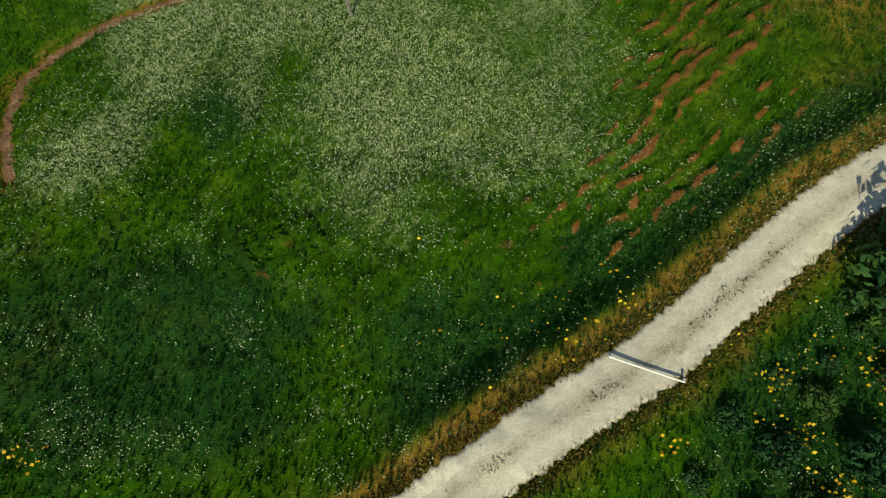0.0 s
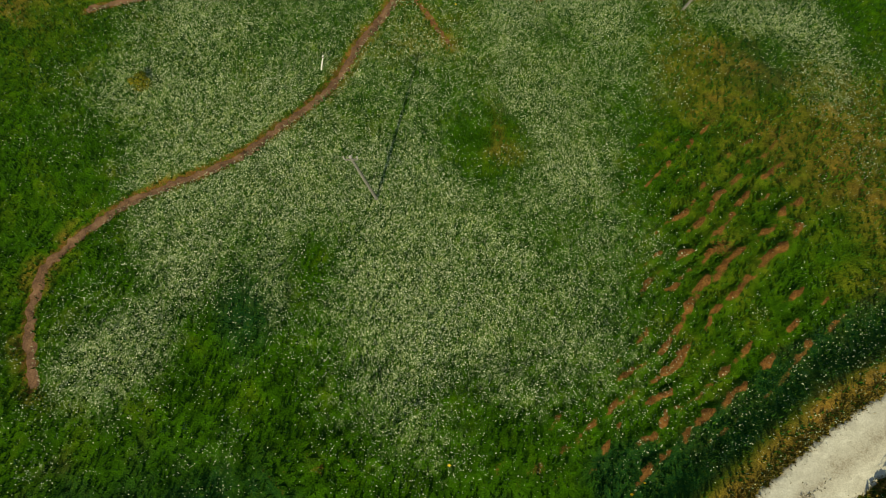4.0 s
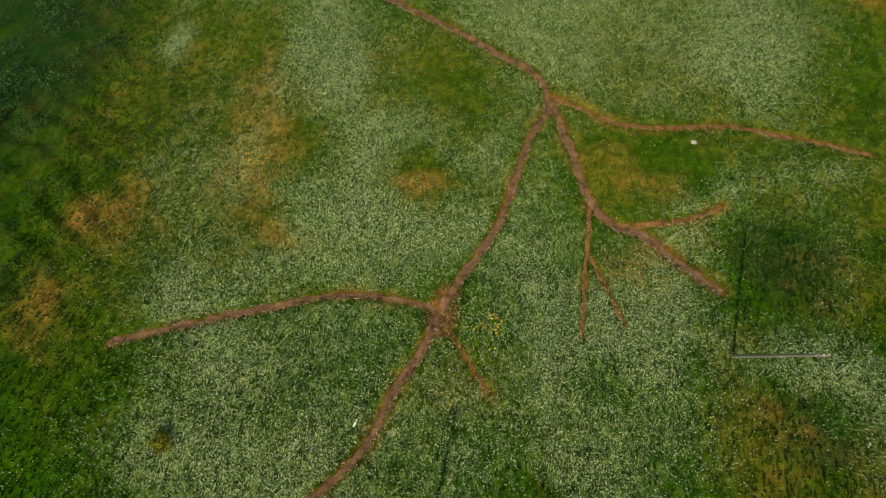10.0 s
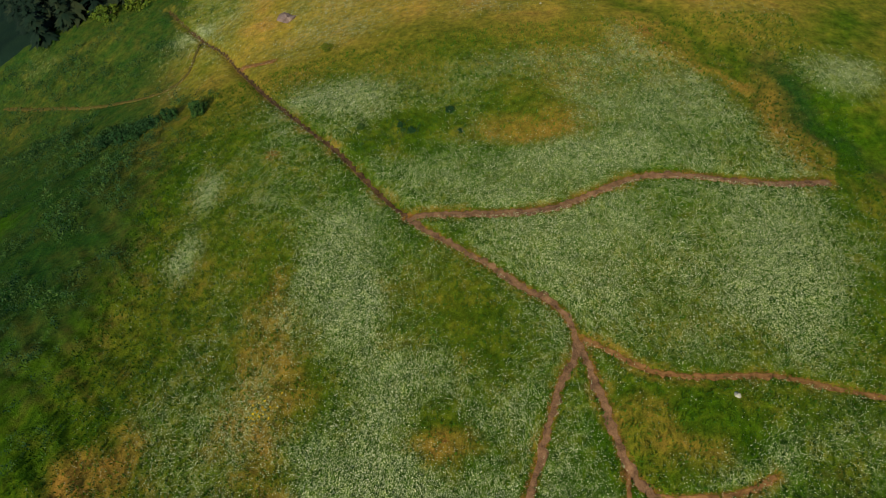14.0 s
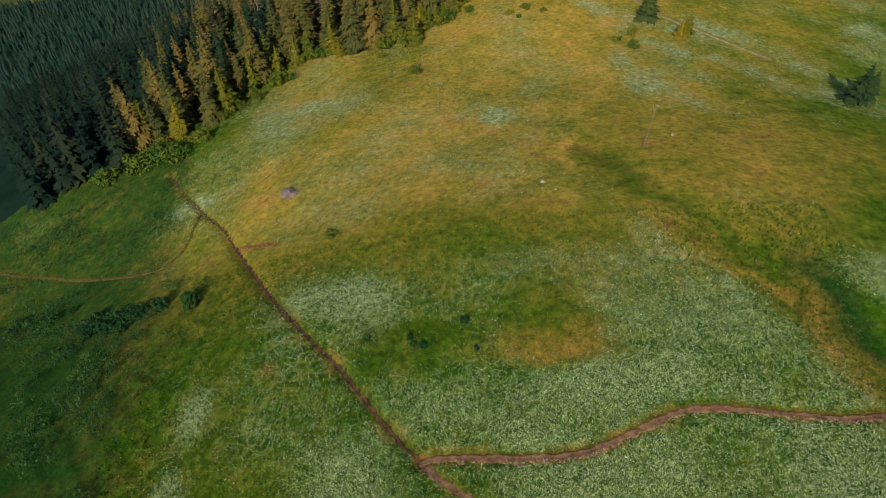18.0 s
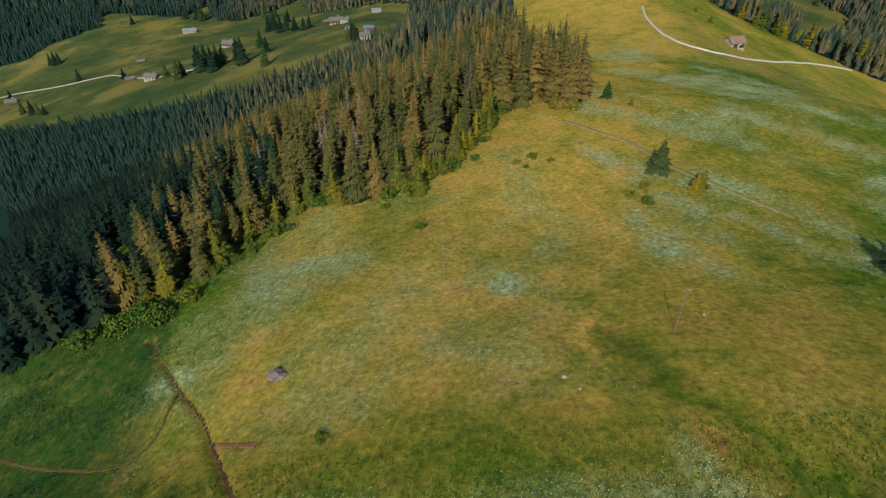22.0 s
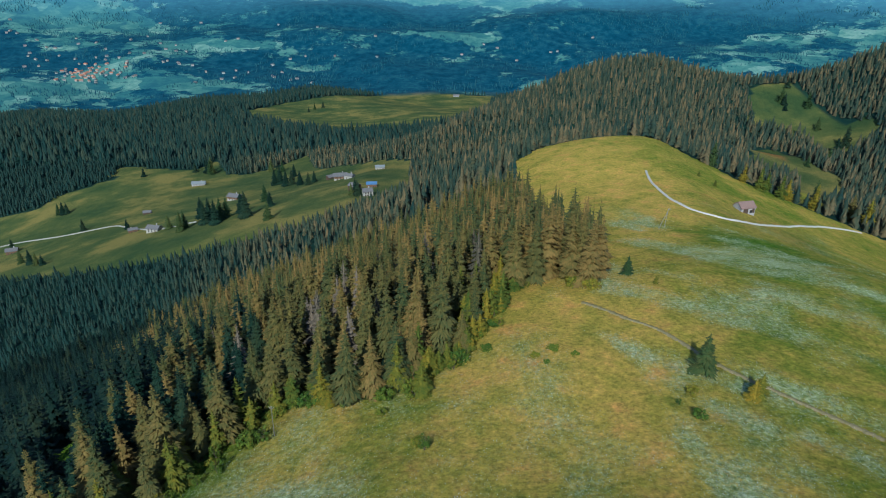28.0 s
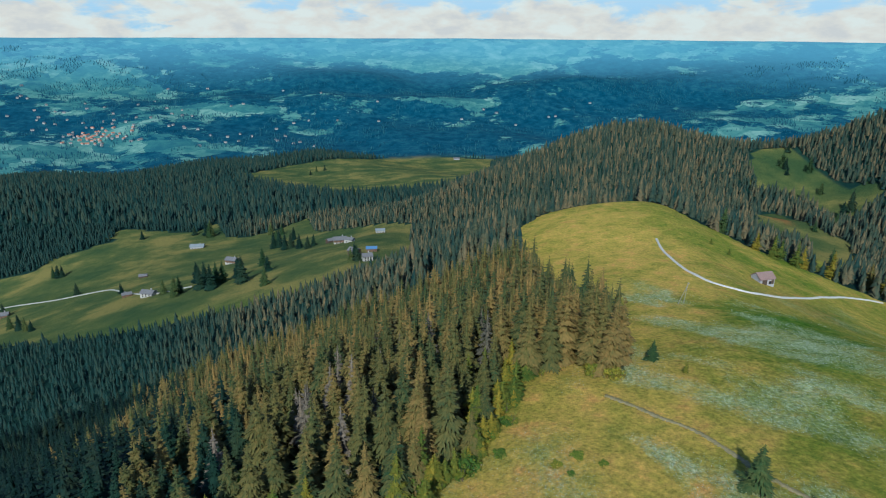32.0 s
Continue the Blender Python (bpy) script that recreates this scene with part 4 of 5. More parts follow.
def skirts(h, tiers, sides, width, seed):
    """A far spruce: ragged stacked skirts of drooping boughs."""
    q = np.random.RandomState(seed)
    V, F = [], []
    for t in range(tiers):
        f = t / tiers
        z0, r = h * (0.08 + 0.86 * f), width * (1 - f) ** 0.85 + 0.12
        b, spin = len(V), q.rand()
        for k in range(sides):
            a = 6.283 * (k + spin + 0.4 * q.rand()) / sides
            rr = r * (1.15 if k % 2 else 0.74) * (0.6 + 0.65 * q.rand())
            V.append((rr * math.cos(a), rr * math.sin(a), z0 - 0.35 * rr * (0.5 + q.rand()) if k % 2 else z0 + 0.1 * r))
        V.append((0, 0, min(h, z0 + max(1.9 * h / tiers, 0.9 * r)) if t < tiers - 1 else h))
        F += [(b + k, b + (k + 1) % sides, b + sides) for k in range(sides)]
    return np.array(V, np.float32), np.array(F, np.int32)


def spruce(seed, h, whorls, arms, width, label, mat=None, skirt=0.1, name="spruce_tree", gap=0.12):
    rs = np.random.RandomState(seed)
    t = thing(name, 0, 0, 0, label, "tree")
    part("trunk", rod((0, 0, -1.2), (0, 0, 0.96 * h), 0.013 * h, 0.02, 7), M_BARK, t)
    v, f = spruce_arrays(rs, h, whorls, arms, width, skirt, gap)
    cv, cf = skirts(0.95 * h, whorls // 2, 9, 0.36 * width, seed)
    keep = np.vstack([v, cv]), np.vstack([f, cf + len(v)])
    part("crown", tri_mesh("crown", keep[0], keep[1], mat or M_SPRUCE), None, t)
    return t


def drop_thing(t):
    for o in list(t.children_recursive) + [t]:
        bpy.data.objects.remove(o)


rs = np.random.RandomState(5)


def forest_points(x0, x1, y0, y1, step, jitter=0.45):
    xs, ys = np.meshgrid(np.arange(x0, x1, step), np.arange(y0, y1, step))
    xs = xs.ravel() + (rs.rand(xs.size) - 0.5) * 2 * jitter * step
    ys = ys.ravel() + (rs.rand(ys.size) - 0.5) * 2 * jitter * step
    keep = wooded(xs, ys) & (np.abs(xs + 10) < 0.78 * (ys - 85) + 25)
    return xs[keep], ys[keep]


kinds = [spruce(11, 17, 28, 12, 3.8, "tall dark green spruce with drooping boughs in the forest", skirt=0.10),
         spruce(12, 14, 24, 12, 3.5, "olive-green spruce with drooping boughs in the forest", skirt=0.07),
         spruce(13, 19, 31, 12, 4.0, "very tall spruce with browned, cone-laden boughs in the forest", skirt=0.14),
         spruce(14, 11, 20, 9, 2.5, "mid-sized golden-green spruce branched down to the ground at the forest edge", M_YOUNG, skirt=0.04, name="young_spruce"),
         spruce(15, 7, 15, 9, 1.8, "young yellowish-green spruce at the forest edge", M_YOUNG, skirt=0.03, name="young_spruce"),
         spruce(16, 16, 24, 9, 3.2, "thin grey spruce with half-bare boughs in the forest", M_GREYSPRUCE, skirt=0.2, gap=0.4),
         spruce(17, 16, 27, 12, 3.8, "tall spruce of the slope forest, its colour darkened for shade", M_DARKSHADE, 0.08),
         spruce(18, 11, 22, 11, 2.7, "dark green spruce branched down to the ground", M_GREENSPRUCE, 0.04)]
fx, fy = forest_points(-330, 120, 150, 420, 4.9)
rank = np.hypot(fx + 15, (fy - 205) * 0.9) + 6 * rs.rand(len(fx))
order = np.argsort(rank)
fz = land(fx, fy)


at_margin, far_margin = margin(fx, fy), margin(fx, fy, 11.0)
for i in order[:250]:
    r = rs.rand()
    if at_margin[i]:
        k = 4 if r < 0.45 and fx[i] < 0 else 3 if r < 0.8 else 1
    elif far_margin[i]:
        k = (3, 1, 1, 0)[int(r * 4)]
    else:
        # left slope: mostly the copies darkened for its shade
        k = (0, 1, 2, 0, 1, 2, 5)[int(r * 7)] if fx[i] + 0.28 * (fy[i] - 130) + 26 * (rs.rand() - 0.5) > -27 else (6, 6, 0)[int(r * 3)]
    s = 0.74 + 0.42 * rs.rand()
    if fx[i] > 5:
        s, k = 1.0 + 0.2 * rs.rand(), (0, 2, 2, 0)[int(r * 4)]
    m = pose(fx[i], fy[i], fz[i], rs.rand() * 3 - 1.5, rs.rand() * 3 - 1.5, rs.rand() * 360) @ Matrix.Diagonal((s, s, s * (0.92 + 0.2 * rs.rand()), 1))
    tagged(copy_thing(kinds[k], m), group="spruces of the near forest")


def many(points, shapes, scales, tones, z, mottle=0.4):
    """Many trees in one mesh: each a shape, turned and scaled."""
    VV, FF, TT, base = [], [], [], 0
    for k, (v, f) in enumerate(shapes):
        sel = np.where(points[2] == k)[0]
        if not len(sel):
            continue
        a = rs.rand(len(sel)) * 6.283
        s, c, n = scales[sel], np.cos(a), np.sin(a)
        P = np.empty((len(sel), len(v), 3), np.float32)
        P[:, :, 0] = points[0][sel, None] + s[:, None] * (v[None, :, 0] * c[:, None] - v[None, :, 1] * n[:, None])
        P[:, :, 1] = points[1][sel, None] + s[:, None] * (v[None, :, 0] * n[:, None] + v[None, :, 1] * c[:, None])
        P[:, :, 2] = z[sel, None] + s[:, None] * v[None, :, 2]
        VV.append(P.reshape(-1, 3))
        FF.append((f[None] + (base + len(v) * np.arange(len(sel)))[:, None, None]).reshape(-1, 3))
        TT.append(np.clip(np.repeat(tones[sel], len(v)) + mottle * (rs.rand(len(sel) * len(v)) - 0.5), 0, 1))
        base += len(v) * len(sel)
    return np.concatenate(VV), np.concatenate(FF), np.concatenate(TT)


def stuff(name, label, category, data, mat):
    v, f, t = data
    return tagged(new(name, tri_mesh(name, v, f, mat, tone=t)), label, category, kind="stuff")


rest = order[250:]
def mid_spruce(seed, h, wd):
    """A spruce of the deep forest: fewer boughs over a slim core."""
    v, f = spruce_arrays(np.random.RandomState(seed), h, 16, 7, wd, 0.06, 0.1, 3, False, 0.17)
    cv, cf = skirts(0.93 * h, 5, 6, 0.30 * wd, seed)
    return np.vstack([v, cv]), np.vstack([f, cf + len(v)])


mid_shapes = [mid_spruce(30 + k, h, wd) for k, (h, wd) in enumerate([(17, 4.2), (13, 3.8), (19, 4.3), (15, 3.7), (17, 4.5)])]
# trees of the left slope, whose colour carries its shade
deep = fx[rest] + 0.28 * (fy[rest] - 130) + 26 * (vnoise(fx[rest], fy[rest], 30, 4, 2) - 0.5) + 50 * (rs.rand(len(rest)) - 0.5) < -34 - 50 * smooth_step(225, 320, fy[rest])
for sel, name, label, mat in ((rest[~deep], "spruce_forest", "dense spruce forest of olive and browned crowns", M_SPRUCE_FAR), (rest[deep], "fir_forest", "dense spruce forest on the slope, darkened in colour for its shade", M_SHADEWOOD)):
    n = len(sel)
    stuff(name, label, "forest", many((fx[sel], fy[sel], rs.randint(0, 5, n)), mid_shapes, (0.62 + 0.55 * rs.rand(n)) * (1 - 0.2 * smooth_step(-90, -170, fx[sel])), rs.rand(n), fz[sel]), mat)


far_shapes = [skirts(20, 6, 7, 4.3, 1), skirts(16, 6, 7, 4.2, 2), skirts(22, 6, 7, 4.5, 3), skirts(18, 6, 7, 3.8, 8)]
bx, by = forest_points(-900, 760, 420, 1250, 6.4)
n = len(bx)
# tones sink towards the left: shade there is put into the tree colour
stuff("hill_forest", "spruce forest covering the hills behind the knoll", "forest",
      many((bx, by, rs.randint(0, 4, n)), far_shapes, (0.44 + 0.42 * rs.rand(n)) * (1 - 0.34 * smooth_step(-40, -100, bx) * (1 - smooth_step(760, 860, by))), (0.22 + 0.62 * rs.rand(n)) * (0.25 + 0.75 * smooth_step(-135, -25, bx + 0.28 * (by - 130))), land(bx, by)), M_HILLWOOD)
tiny = [skirts(19, 2, 6, 4.2, 4), skirts(23, 2, 6, 4.6, 5)]
cx_, cy_ = forest_points(-2100, 1900, 1250, 2650, 13.5)
n = len(cx_)
stuff("valley_forest", "dark spruce forest filling the far valley", "forest",
      many((cx_, cy_, rs.randint(0, 2, n)), tiny, 0.7 + 0.5 * rs.rand(n), 0.4 * rs.rand(n), land(cx_, cy_)), M_HILLWOOD)

xs_, ys_ = np.meshgrid(np.arange(-2700, 2300, 17.0), np.arange(1900, 4000, 17.0))
hx_ = xs_.ravel() + 12 * (rs.rand(xs_.size) - 0.5)
hy_ = ys_.ravel() + 12 * (rs.rand(xs_.size) - 0.5)
hedge = np.abs(vnoise(hx_, hy_, 190, 2, 3) - 0.5) < 0.035
copse = vnoise(hx_, hy_, 140, 5, 3) > 0.61
keep = (hy_ > forest_end(hx_)) & (hedge | copse) & (np.abs(hx_ + 10) < 0.78 * (hy_ - 85) + 25)
hx_, hy_ = hx_[keep], hy_[keep]
n = len(hx_)
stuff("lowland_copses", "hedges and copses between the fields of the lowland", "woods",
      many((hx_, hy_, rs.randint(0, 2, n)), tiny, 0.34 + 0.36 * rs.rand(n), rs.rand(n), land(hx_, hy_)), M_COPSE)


# single spruces on the ridge and in the pastures
def lone(k, x, y, h, label):
    base = (17, 14, 19, 11, 7, 16, 16, 11)[k]
    s = h / base
    m = pose(x, y, at(x, y), 0, 0, rs.rand() * 360) @ Matrix.Diagonal((s * (1.5 if h < 9 else 1.2), s * (1.5 if h < 9 else 1.2), s, 1))
    return tagged(copy_thing(kinds[k], m), label)


lone(7, 38.8, 203.3, 8.6, "lone bushy spruce standing in the flowering meadow")
lone(4, 43.6, 193.5, 4.6, "small dense spruce beside the meadow path")
lone(4, 45.2, 194.4, 5.2, "small yellowish spruce beside the meadow path")
lone(7, 39.0, 256.2, 5.6, "small conical spruce in the saddle")
lone(4, 43.7, 247.2, 2.6, "tiny spruce in the saddle meadow")
lone(7, 65.1, 161.6, 8.0, "broad dark spruce on the slope")
lone(7, 68.6, 164.0, 6.0, "broad dark spruce on the slope")
lone(4, 133, 421, 4.0, "small spruce on the flank of the knoll")
lone(4, 128, 432, 3.4, "small spruce on the flank of the knoll")
for x, y, h in ((177, 459, 15), (183, 462, 13), (189, 456, 16), (196, 461, 14), (203, 463, 12), (212, 458, 17), (170, 466, 12), (219, 470, 14), (246, 457, 20), (238, 462, 18), (252, 465, 19), (258, 455, 18), (265, 462, 20)):
    lone((0, 1, 3)[int(rs.rand() * 3)], x, y, h, "spruce in the row below the knoll")
for x, y, h in ((-258, 704, 26), (-259, 720, 27), (-241, 689, 27), (-240, 702, 26), (-237, 712, 24), (-280, 751, 25), (-208, 685, 29), (-223, 718, 24), (-175, 647, 21), (-192, 717, 18),
                (-213, 770, 22), (-255, 964, 25), (-247, 965, 28), (-228, 924, 24), (-220, 924, 24), (-203, 900, 21), (-185, 871, 18), (-183, 897, 17), (-268, 1027, 22), (-240, 1021, 22),
                (-92, 661, 17), (-97, 680, 15), (-99, 667, 13), (-601, 997, 19), (-590, 991, 22), (-585, 993, 19), (-485, 862, 18), (-391, 797, 14), (-309, 730, 18), (-281, 696, 24),
                (-281, 706, 21), (-492, 745, 18), (-468, 726, 19), (-449, 709, 17), (-437, 701, 13), (-564, 833, 19), (-539, 1157, 18), (-454, 1175, 20), (-304, 1126, 24), (-282, 1112, 21),
                (-428, 1165, 30), (-417, 1154, 32), (-418, 1151, 28), (-584, 2299, 24), (-430, 2129, 23), (-407, 2154, 21), (-438, 2075, 18), (-206, 1424, 25), (-190, 1427, 19)):
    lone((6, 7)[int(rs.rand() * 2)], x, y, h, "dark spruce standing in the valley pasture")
for x, y, h in ((437, 936, 17), (436, 944, 23), (460, 921, 22), (432, 921, 12), (444, 861, 18), (461, 981, 16), (392, 740, 15), (357, 717, 12), (421, 777, 19), (437, 790, 26), (223, 477, 17), (161, 492, 17)):
    lone((6, 7)[int(rs.rand() * 2)], x, y, h, "spruce standing in the hillside clearing")


# broad-leaved bushes
def bush_arrays(q, r, h, clumps, leaves):
    """Leaves in clumps over a loose dome."""
    V, F = [], []
    for c in range(clumps):
        a, rr = q.rand() * 6.283, r * math.sqrt(q.rand()) * 0.8
        cz = h * (0.25 + 0.6 * q.rand()) * (1 - 0.45 * rr / r)
        ox, oy, cr = rr * math.cos(a), rr * math.sin(a), r * (0.22 + 0.2 * q.rand())
        for l in range(leaves):
            d = q.randn(3)
            d /= np.linalg.norm(d) + 1e-9
            p = np.array((ox, oy, cz)) + d * cr * (0.7 + 0.4 * q.rand())
            p[2] = max(p[2], 0.02)
            u = np.cross(d, q.randn(3))
            u /= np.linalg.norm(u) + 1e-9
            w = np.cross(d, u)
            s = r * (0.075 + 0.05 * q.rand())
            b = len(V)
            V += [p - u * s, p + w * s * 0.5, p + u * s, p - w * s * 0.5]
            F += [(b, b + 1, b + 2), (b, b + 2, b + 3)]
    return np.array(V, np.float32), np.array(F, np.int32)


def bush(seed, label, mat, r=1.0, h=1.2, clumps=20, leaves=40, name="shrub"):
    q = np.random.RandomState(seed)
    t = thing(name, 0, 0, 0, label, "shrub")
    bm = bmesh.new()
    for k in range(5):
        a = 6.283 * k / 5
        rod((0, 0, -0.1), (0.45 * r * math.cos(a), 0.45 * r * math.sin(a), 0.6 * h), 0.04 * r, 0.015 * r, 5, bm)
    part("stem", bm, M_BARK, t)
    v, f = bush_arrays(q, r, h, clumps, leaves)
    part("foliage", tri_mesh("foliage", v, f, mat), None, t)
    return t


bushes = [bush(61, "yellow-green broad-leaved shrub at the forest edge", M_BROADLEAF, 1, 1.5), bush(62, "dense green broad-leaved shrub at the forest edge", M_BROADLEAF, 1, 1.1, 24),
          bush(63, "upright yellowish rowan sapling at the forest edge", M_BROADLEAF, 0.6, 2.2, 18, name="sapling"),
          bush(64, "dark green broad-leaved shrub below the road", M_DARKLEAF, 1, 1.2, 26, 44)]


def put_bush(k, x, y, s, label="", group=""):
    m = pose(x, y, at(x, y) - 0.05, 0, 0, rs.rand() * 360) @ Matrix.Diagonal((s, s, s * (0.85 + 0.3 * rs.rand()), 1))
    return tagged(copy_thing(bushes[k], m), label, "", group)


rim = [(-72, 172), (-53, 183), (-48, 195), (-42.7, 204), (-31, 204), (-20, 201), (-12.9, 206), (-2.6, 221), (8, 251)]
rim_line = spline(rim, 1.1)
for x, y in rim_line:
    for _ in range(2):
        r = rs.rand()
        px, py = x - 1.8 + 2.8 * rs.randn(), y + 2.0 + 2.6 * rs.randn()
        if r < 0.42:
            put_bush((0, 1, 2, 2)[int(rs.rand() * 4)], px, py, 0.8 + 2.0 * rs.rand() ** 1.6, group="shrubs along the forest edge")
        elif r < 0.62:
            k = 4 if rs.rand() < 0.65 else 3
            tagged(lone(k, px, py, (3.0 + 4.5 * rs.rand()) * (1 if k == 4 else 1.3), "young golden-green spruce at the sunny forest edge"), group="young spruces along the forest edge")
for x, y, s, k in ((-13.8, 184, 2.0, 2), (-15, 186, 1.3, 1), (32, 187.4, 1.5, 0), (33.5, 195, 1.5, 0), (30, 192, 0.9, 2), (27, 246, 2.6, 1), (23, 249, 2.4, 1), (-24, 127.5, 1.1, 1), (-26, 44, 0.9, 1),
                   (12, 214, 1.4, 1), (8, 212, 1.2, 1), (16, 211, 1.0, 1), (10, 209, .8, 1), (-62, 166, 3.0, 1), (-66, 168, 3.4, 1), (-58, 171, 2.6, 1), (-70, 166, 3.6, 1), (-77, 164, 3.2, 1)):
    put_bush(k, x, y, s, "green shrub standing in the meadow grass")
for x, y, s in ((15.5, 3.8, 1.0), (17.5, 2.0, 1.3), (20, 4.5, 1.1), (22, 1.5, 1.6), (24.5, 5.5, 1.3), (26.5, 2.5, 1.7), (19, -1, 1.4), (27, 8.5, 1.2), (23, 8.2, 0.8), (29, 6, 1.8), (16, -1.5, 1.2), (25, -2, 1.6), (31.5, 12.5, 3.6), (34, 15.5, 3.4), (31, 9, 2.6), (13, 0.5, 0.8), (21, 6.5, 0.7), (18.2, 5.8, 0.7)):
    put_bush(3, x, y, s, "dark green shrub on the bank below the road")
for k in range(26):
    x, y = (-58 + 7.5 * rs.randn(), 120.5 + 2.2 * rs.randn()) if k < 15 else (-74 + 5 * rs.randn(), 129 + 1.8 * rs.randn()) if k < 20 else (-11.5 + 3.4 * rs.randn(), 105 + 1.9 * rs.randn())
    put_bush(3, x, y, (0.8 + 0.8 * rs.rand()) * (1 if k < 20 else 0.4), "low dark green shrub in the rank grass", "low shrubs of the hollow")
put_bush(3, 24.8, 10.3, 2.9, "broad dark green shrub leaning over the road")
put_bush(3, 31.5, 10.5, 5.6, "large dark green broad-leaved shrub below the road")
put_bush(3, 27.5, 11.0, 4.6, "large dark green broad-leaved shrub below the road")
for t in kinds + bushes:
    drop_thing(t)


# tall herbs, grass and blossom
def scatter(n, x0, x1, y0, y1, share):
    x, y = x0 + (x1 - x0) * rs.rand(n), y0 + (y1 - y0) * rs.rand(n)
    keep = rs.rand(n) < share(x, y)
    return x[keep], y[keep]


def off_paths(x, y, extra=0.0):
    ok = off_line(x, y, ROAD_LINE) > 1.9
    for line, w, d in WORN_LINES:
        ok &= off_line(x, y, line) > w * 0.62 * (0.6 + 0.9 * vnoise(x, y, 0.8, 3, 2)) + extra
    return ok


def tufts(x, y, tall, wide, blades, tone, lean=0.5):
    """Upright pointed blades, a few to a tuft."""
    n = len(x)
    z = land(x, y)
    V, F, T = [], [], []
    for k in range(blades):
        a = rs.rand(n) * 6.283
        h, w = tall * (0.6 + 0.7 * rs.rand(n)), wide * (0.6 + 0.8 * rs.rand(n))
        ox, oy = (rs.rand(n) - 0.5) * wide * 3, (rs.rand(n) - 0.5) * wide * 3
        lx, ly = lean * h * (rs.rand(n) * 2 - 1), lean * h * (rs.rand(n) * 2 - 1)
        p = np.empty((n, 3, 3), np.float32)
        p[:, 0] = np.stack([x + ox - w * np.cos(a), y + oy - w * np.sin(a), z - 0.02], 1)
        p[:, 1] = np.stack([x + ox + w * np.cos(a), y + oy + w * np.sin(a), z - 0.02], 1)
        p[:, 2] = np.stack([x + ox + lx, y + oy + ly, z + h], 1)
        V.append(p.reshape(-1, 3))
        T.append(np.repeat(np.clip(tone + 0.25 * (rs.rand(n) - 0.5), 0, 1), 3))
    V = np.concatenate(V)
    return V, np.arange(len(V), dtype=np.int32).reshape(-1, 3), np.concatenate(T)


gx_, gy_ = scatter(95000, -44, 40, -6, 125, lambda x, y: 0.4 + 0.6 * smooth_step(110, 40, y))
ok = off_paths(gx_, gy_) & (rs.rand(len(gx_)) > 1.1 * steps(gx_, gy_)[1])
gx_, gy_ = gx_[ok], gy_[ok]
tone = np.clip(0.42 + 0.5 * (dried(gx_, gy_) - 0.3) - 0.42 * lush(gx_, gy_) + 0.25 * (vnoise(gx_, gy_, 3, 1, 2) - 0.5), 0, 1)
stuff("meadow_grass", "long green meadow grass with dry tips", "grass", tufts(gx_, gy_, 0.34, 0.05, 3, tone), M_GRASS)


def umbels(x, y, size, tall):
    """Flat flower heads, tilted, on the tips of the grass."""
    n = len(x)
    z = land(x, y) + tall * (0.6 + 0.6 * rs.rand(n))
    s = size * (0.6 + 0.8 * rs.rand(n))
    P = np.empty((n, 4, 3), np.float32)
    tx, ty = (rs.rand(n) - 0.5) * 1.3, (rs.rand(n) - 0.5) * 1.3
    a0 = rs.rand(n) * 6.283
    for k in range(4):
        dx, dy = s * np.cos(a0 + k * 1.571), s * np.sin(a0 + k * 1.571) * 0.75
        P[:, k] = np.stack([x + dx, y + dy, z + tx * dx + ty * dy], 1)
    f = np.array([(0, 1, 2), (0, 2, 3)], np.int32)
    F = (f[None] + 4 * np.arange(n)[:, None, None]).reshape(-1, 3)
    return P.reshape(-1, 3), F, np.repeat(rs.rand(n), 4)


def near_bloom(x, y):
    return np.clip(bloom(x, y) * 1.0 - 0.02 + 0.6 * (vnoise(x, y, 1.2, 4, 3) - 0.5), 0.02, 1)


ux, uy = scatter(620000, -42, 40, 0, 126, lambda x, y: near_bloom(x, y) * (1 - smooth_step(98, 126, y)))
ok = off_paths(ux, uy, 0.0)
stuff("white_blossom", "white umbels of wild chervil thick in the grass", "wildflowers", umbels(ux[ok], uy[ok], 0.034, 0.36), M_UMBEL)
ux, uy = scatter(300000, -75, 130, 96, 330, lambda x, y: smooth_step(96, 124, y) * np.clip(bloom(x, y) * 1.7 - 0.30, 0.0, 1))
ok = inside(ux, uy, RIDGE)
stuff("white_blossom", "drifts of white blossom on the far meadow", "wildflowers", umbels(ux[ok], uy[ok], 0.06, 0.3), M_DRIFT)
yx, yy = scatter(110000, -38, 40, -4, 110, lambda x, y: spots(x, y, [(17.8, 5.7, 1.1, .6, .8), (11.9, 2.5, .5, .4, .8), (18.5, 2.8, 1.5, .9, .8), (20.7, 6.7, 1.5, 1.0, .5), (23.2, 6.3, 1.0, 1.6, .6), (20.2, .3, 1.2, .8, .8), (10.5, 10.4, .5, .4, .9), (8.7, 9.2, .4, .3, .8), (-23, 2.1, 1, .7, .8), (-1, 53, 1, 1, .9), (-23, 70, 1, 1, 1), (10, 9, 8, 3, .08)]))
ok = off_paths(yx, yy)
stuff("yellow_blossom", "clumps of yellow blossom beside the road", "wildflowers", umbels(yx[ok], yy[ok], 0.10, 0.6), M_YELLOW)


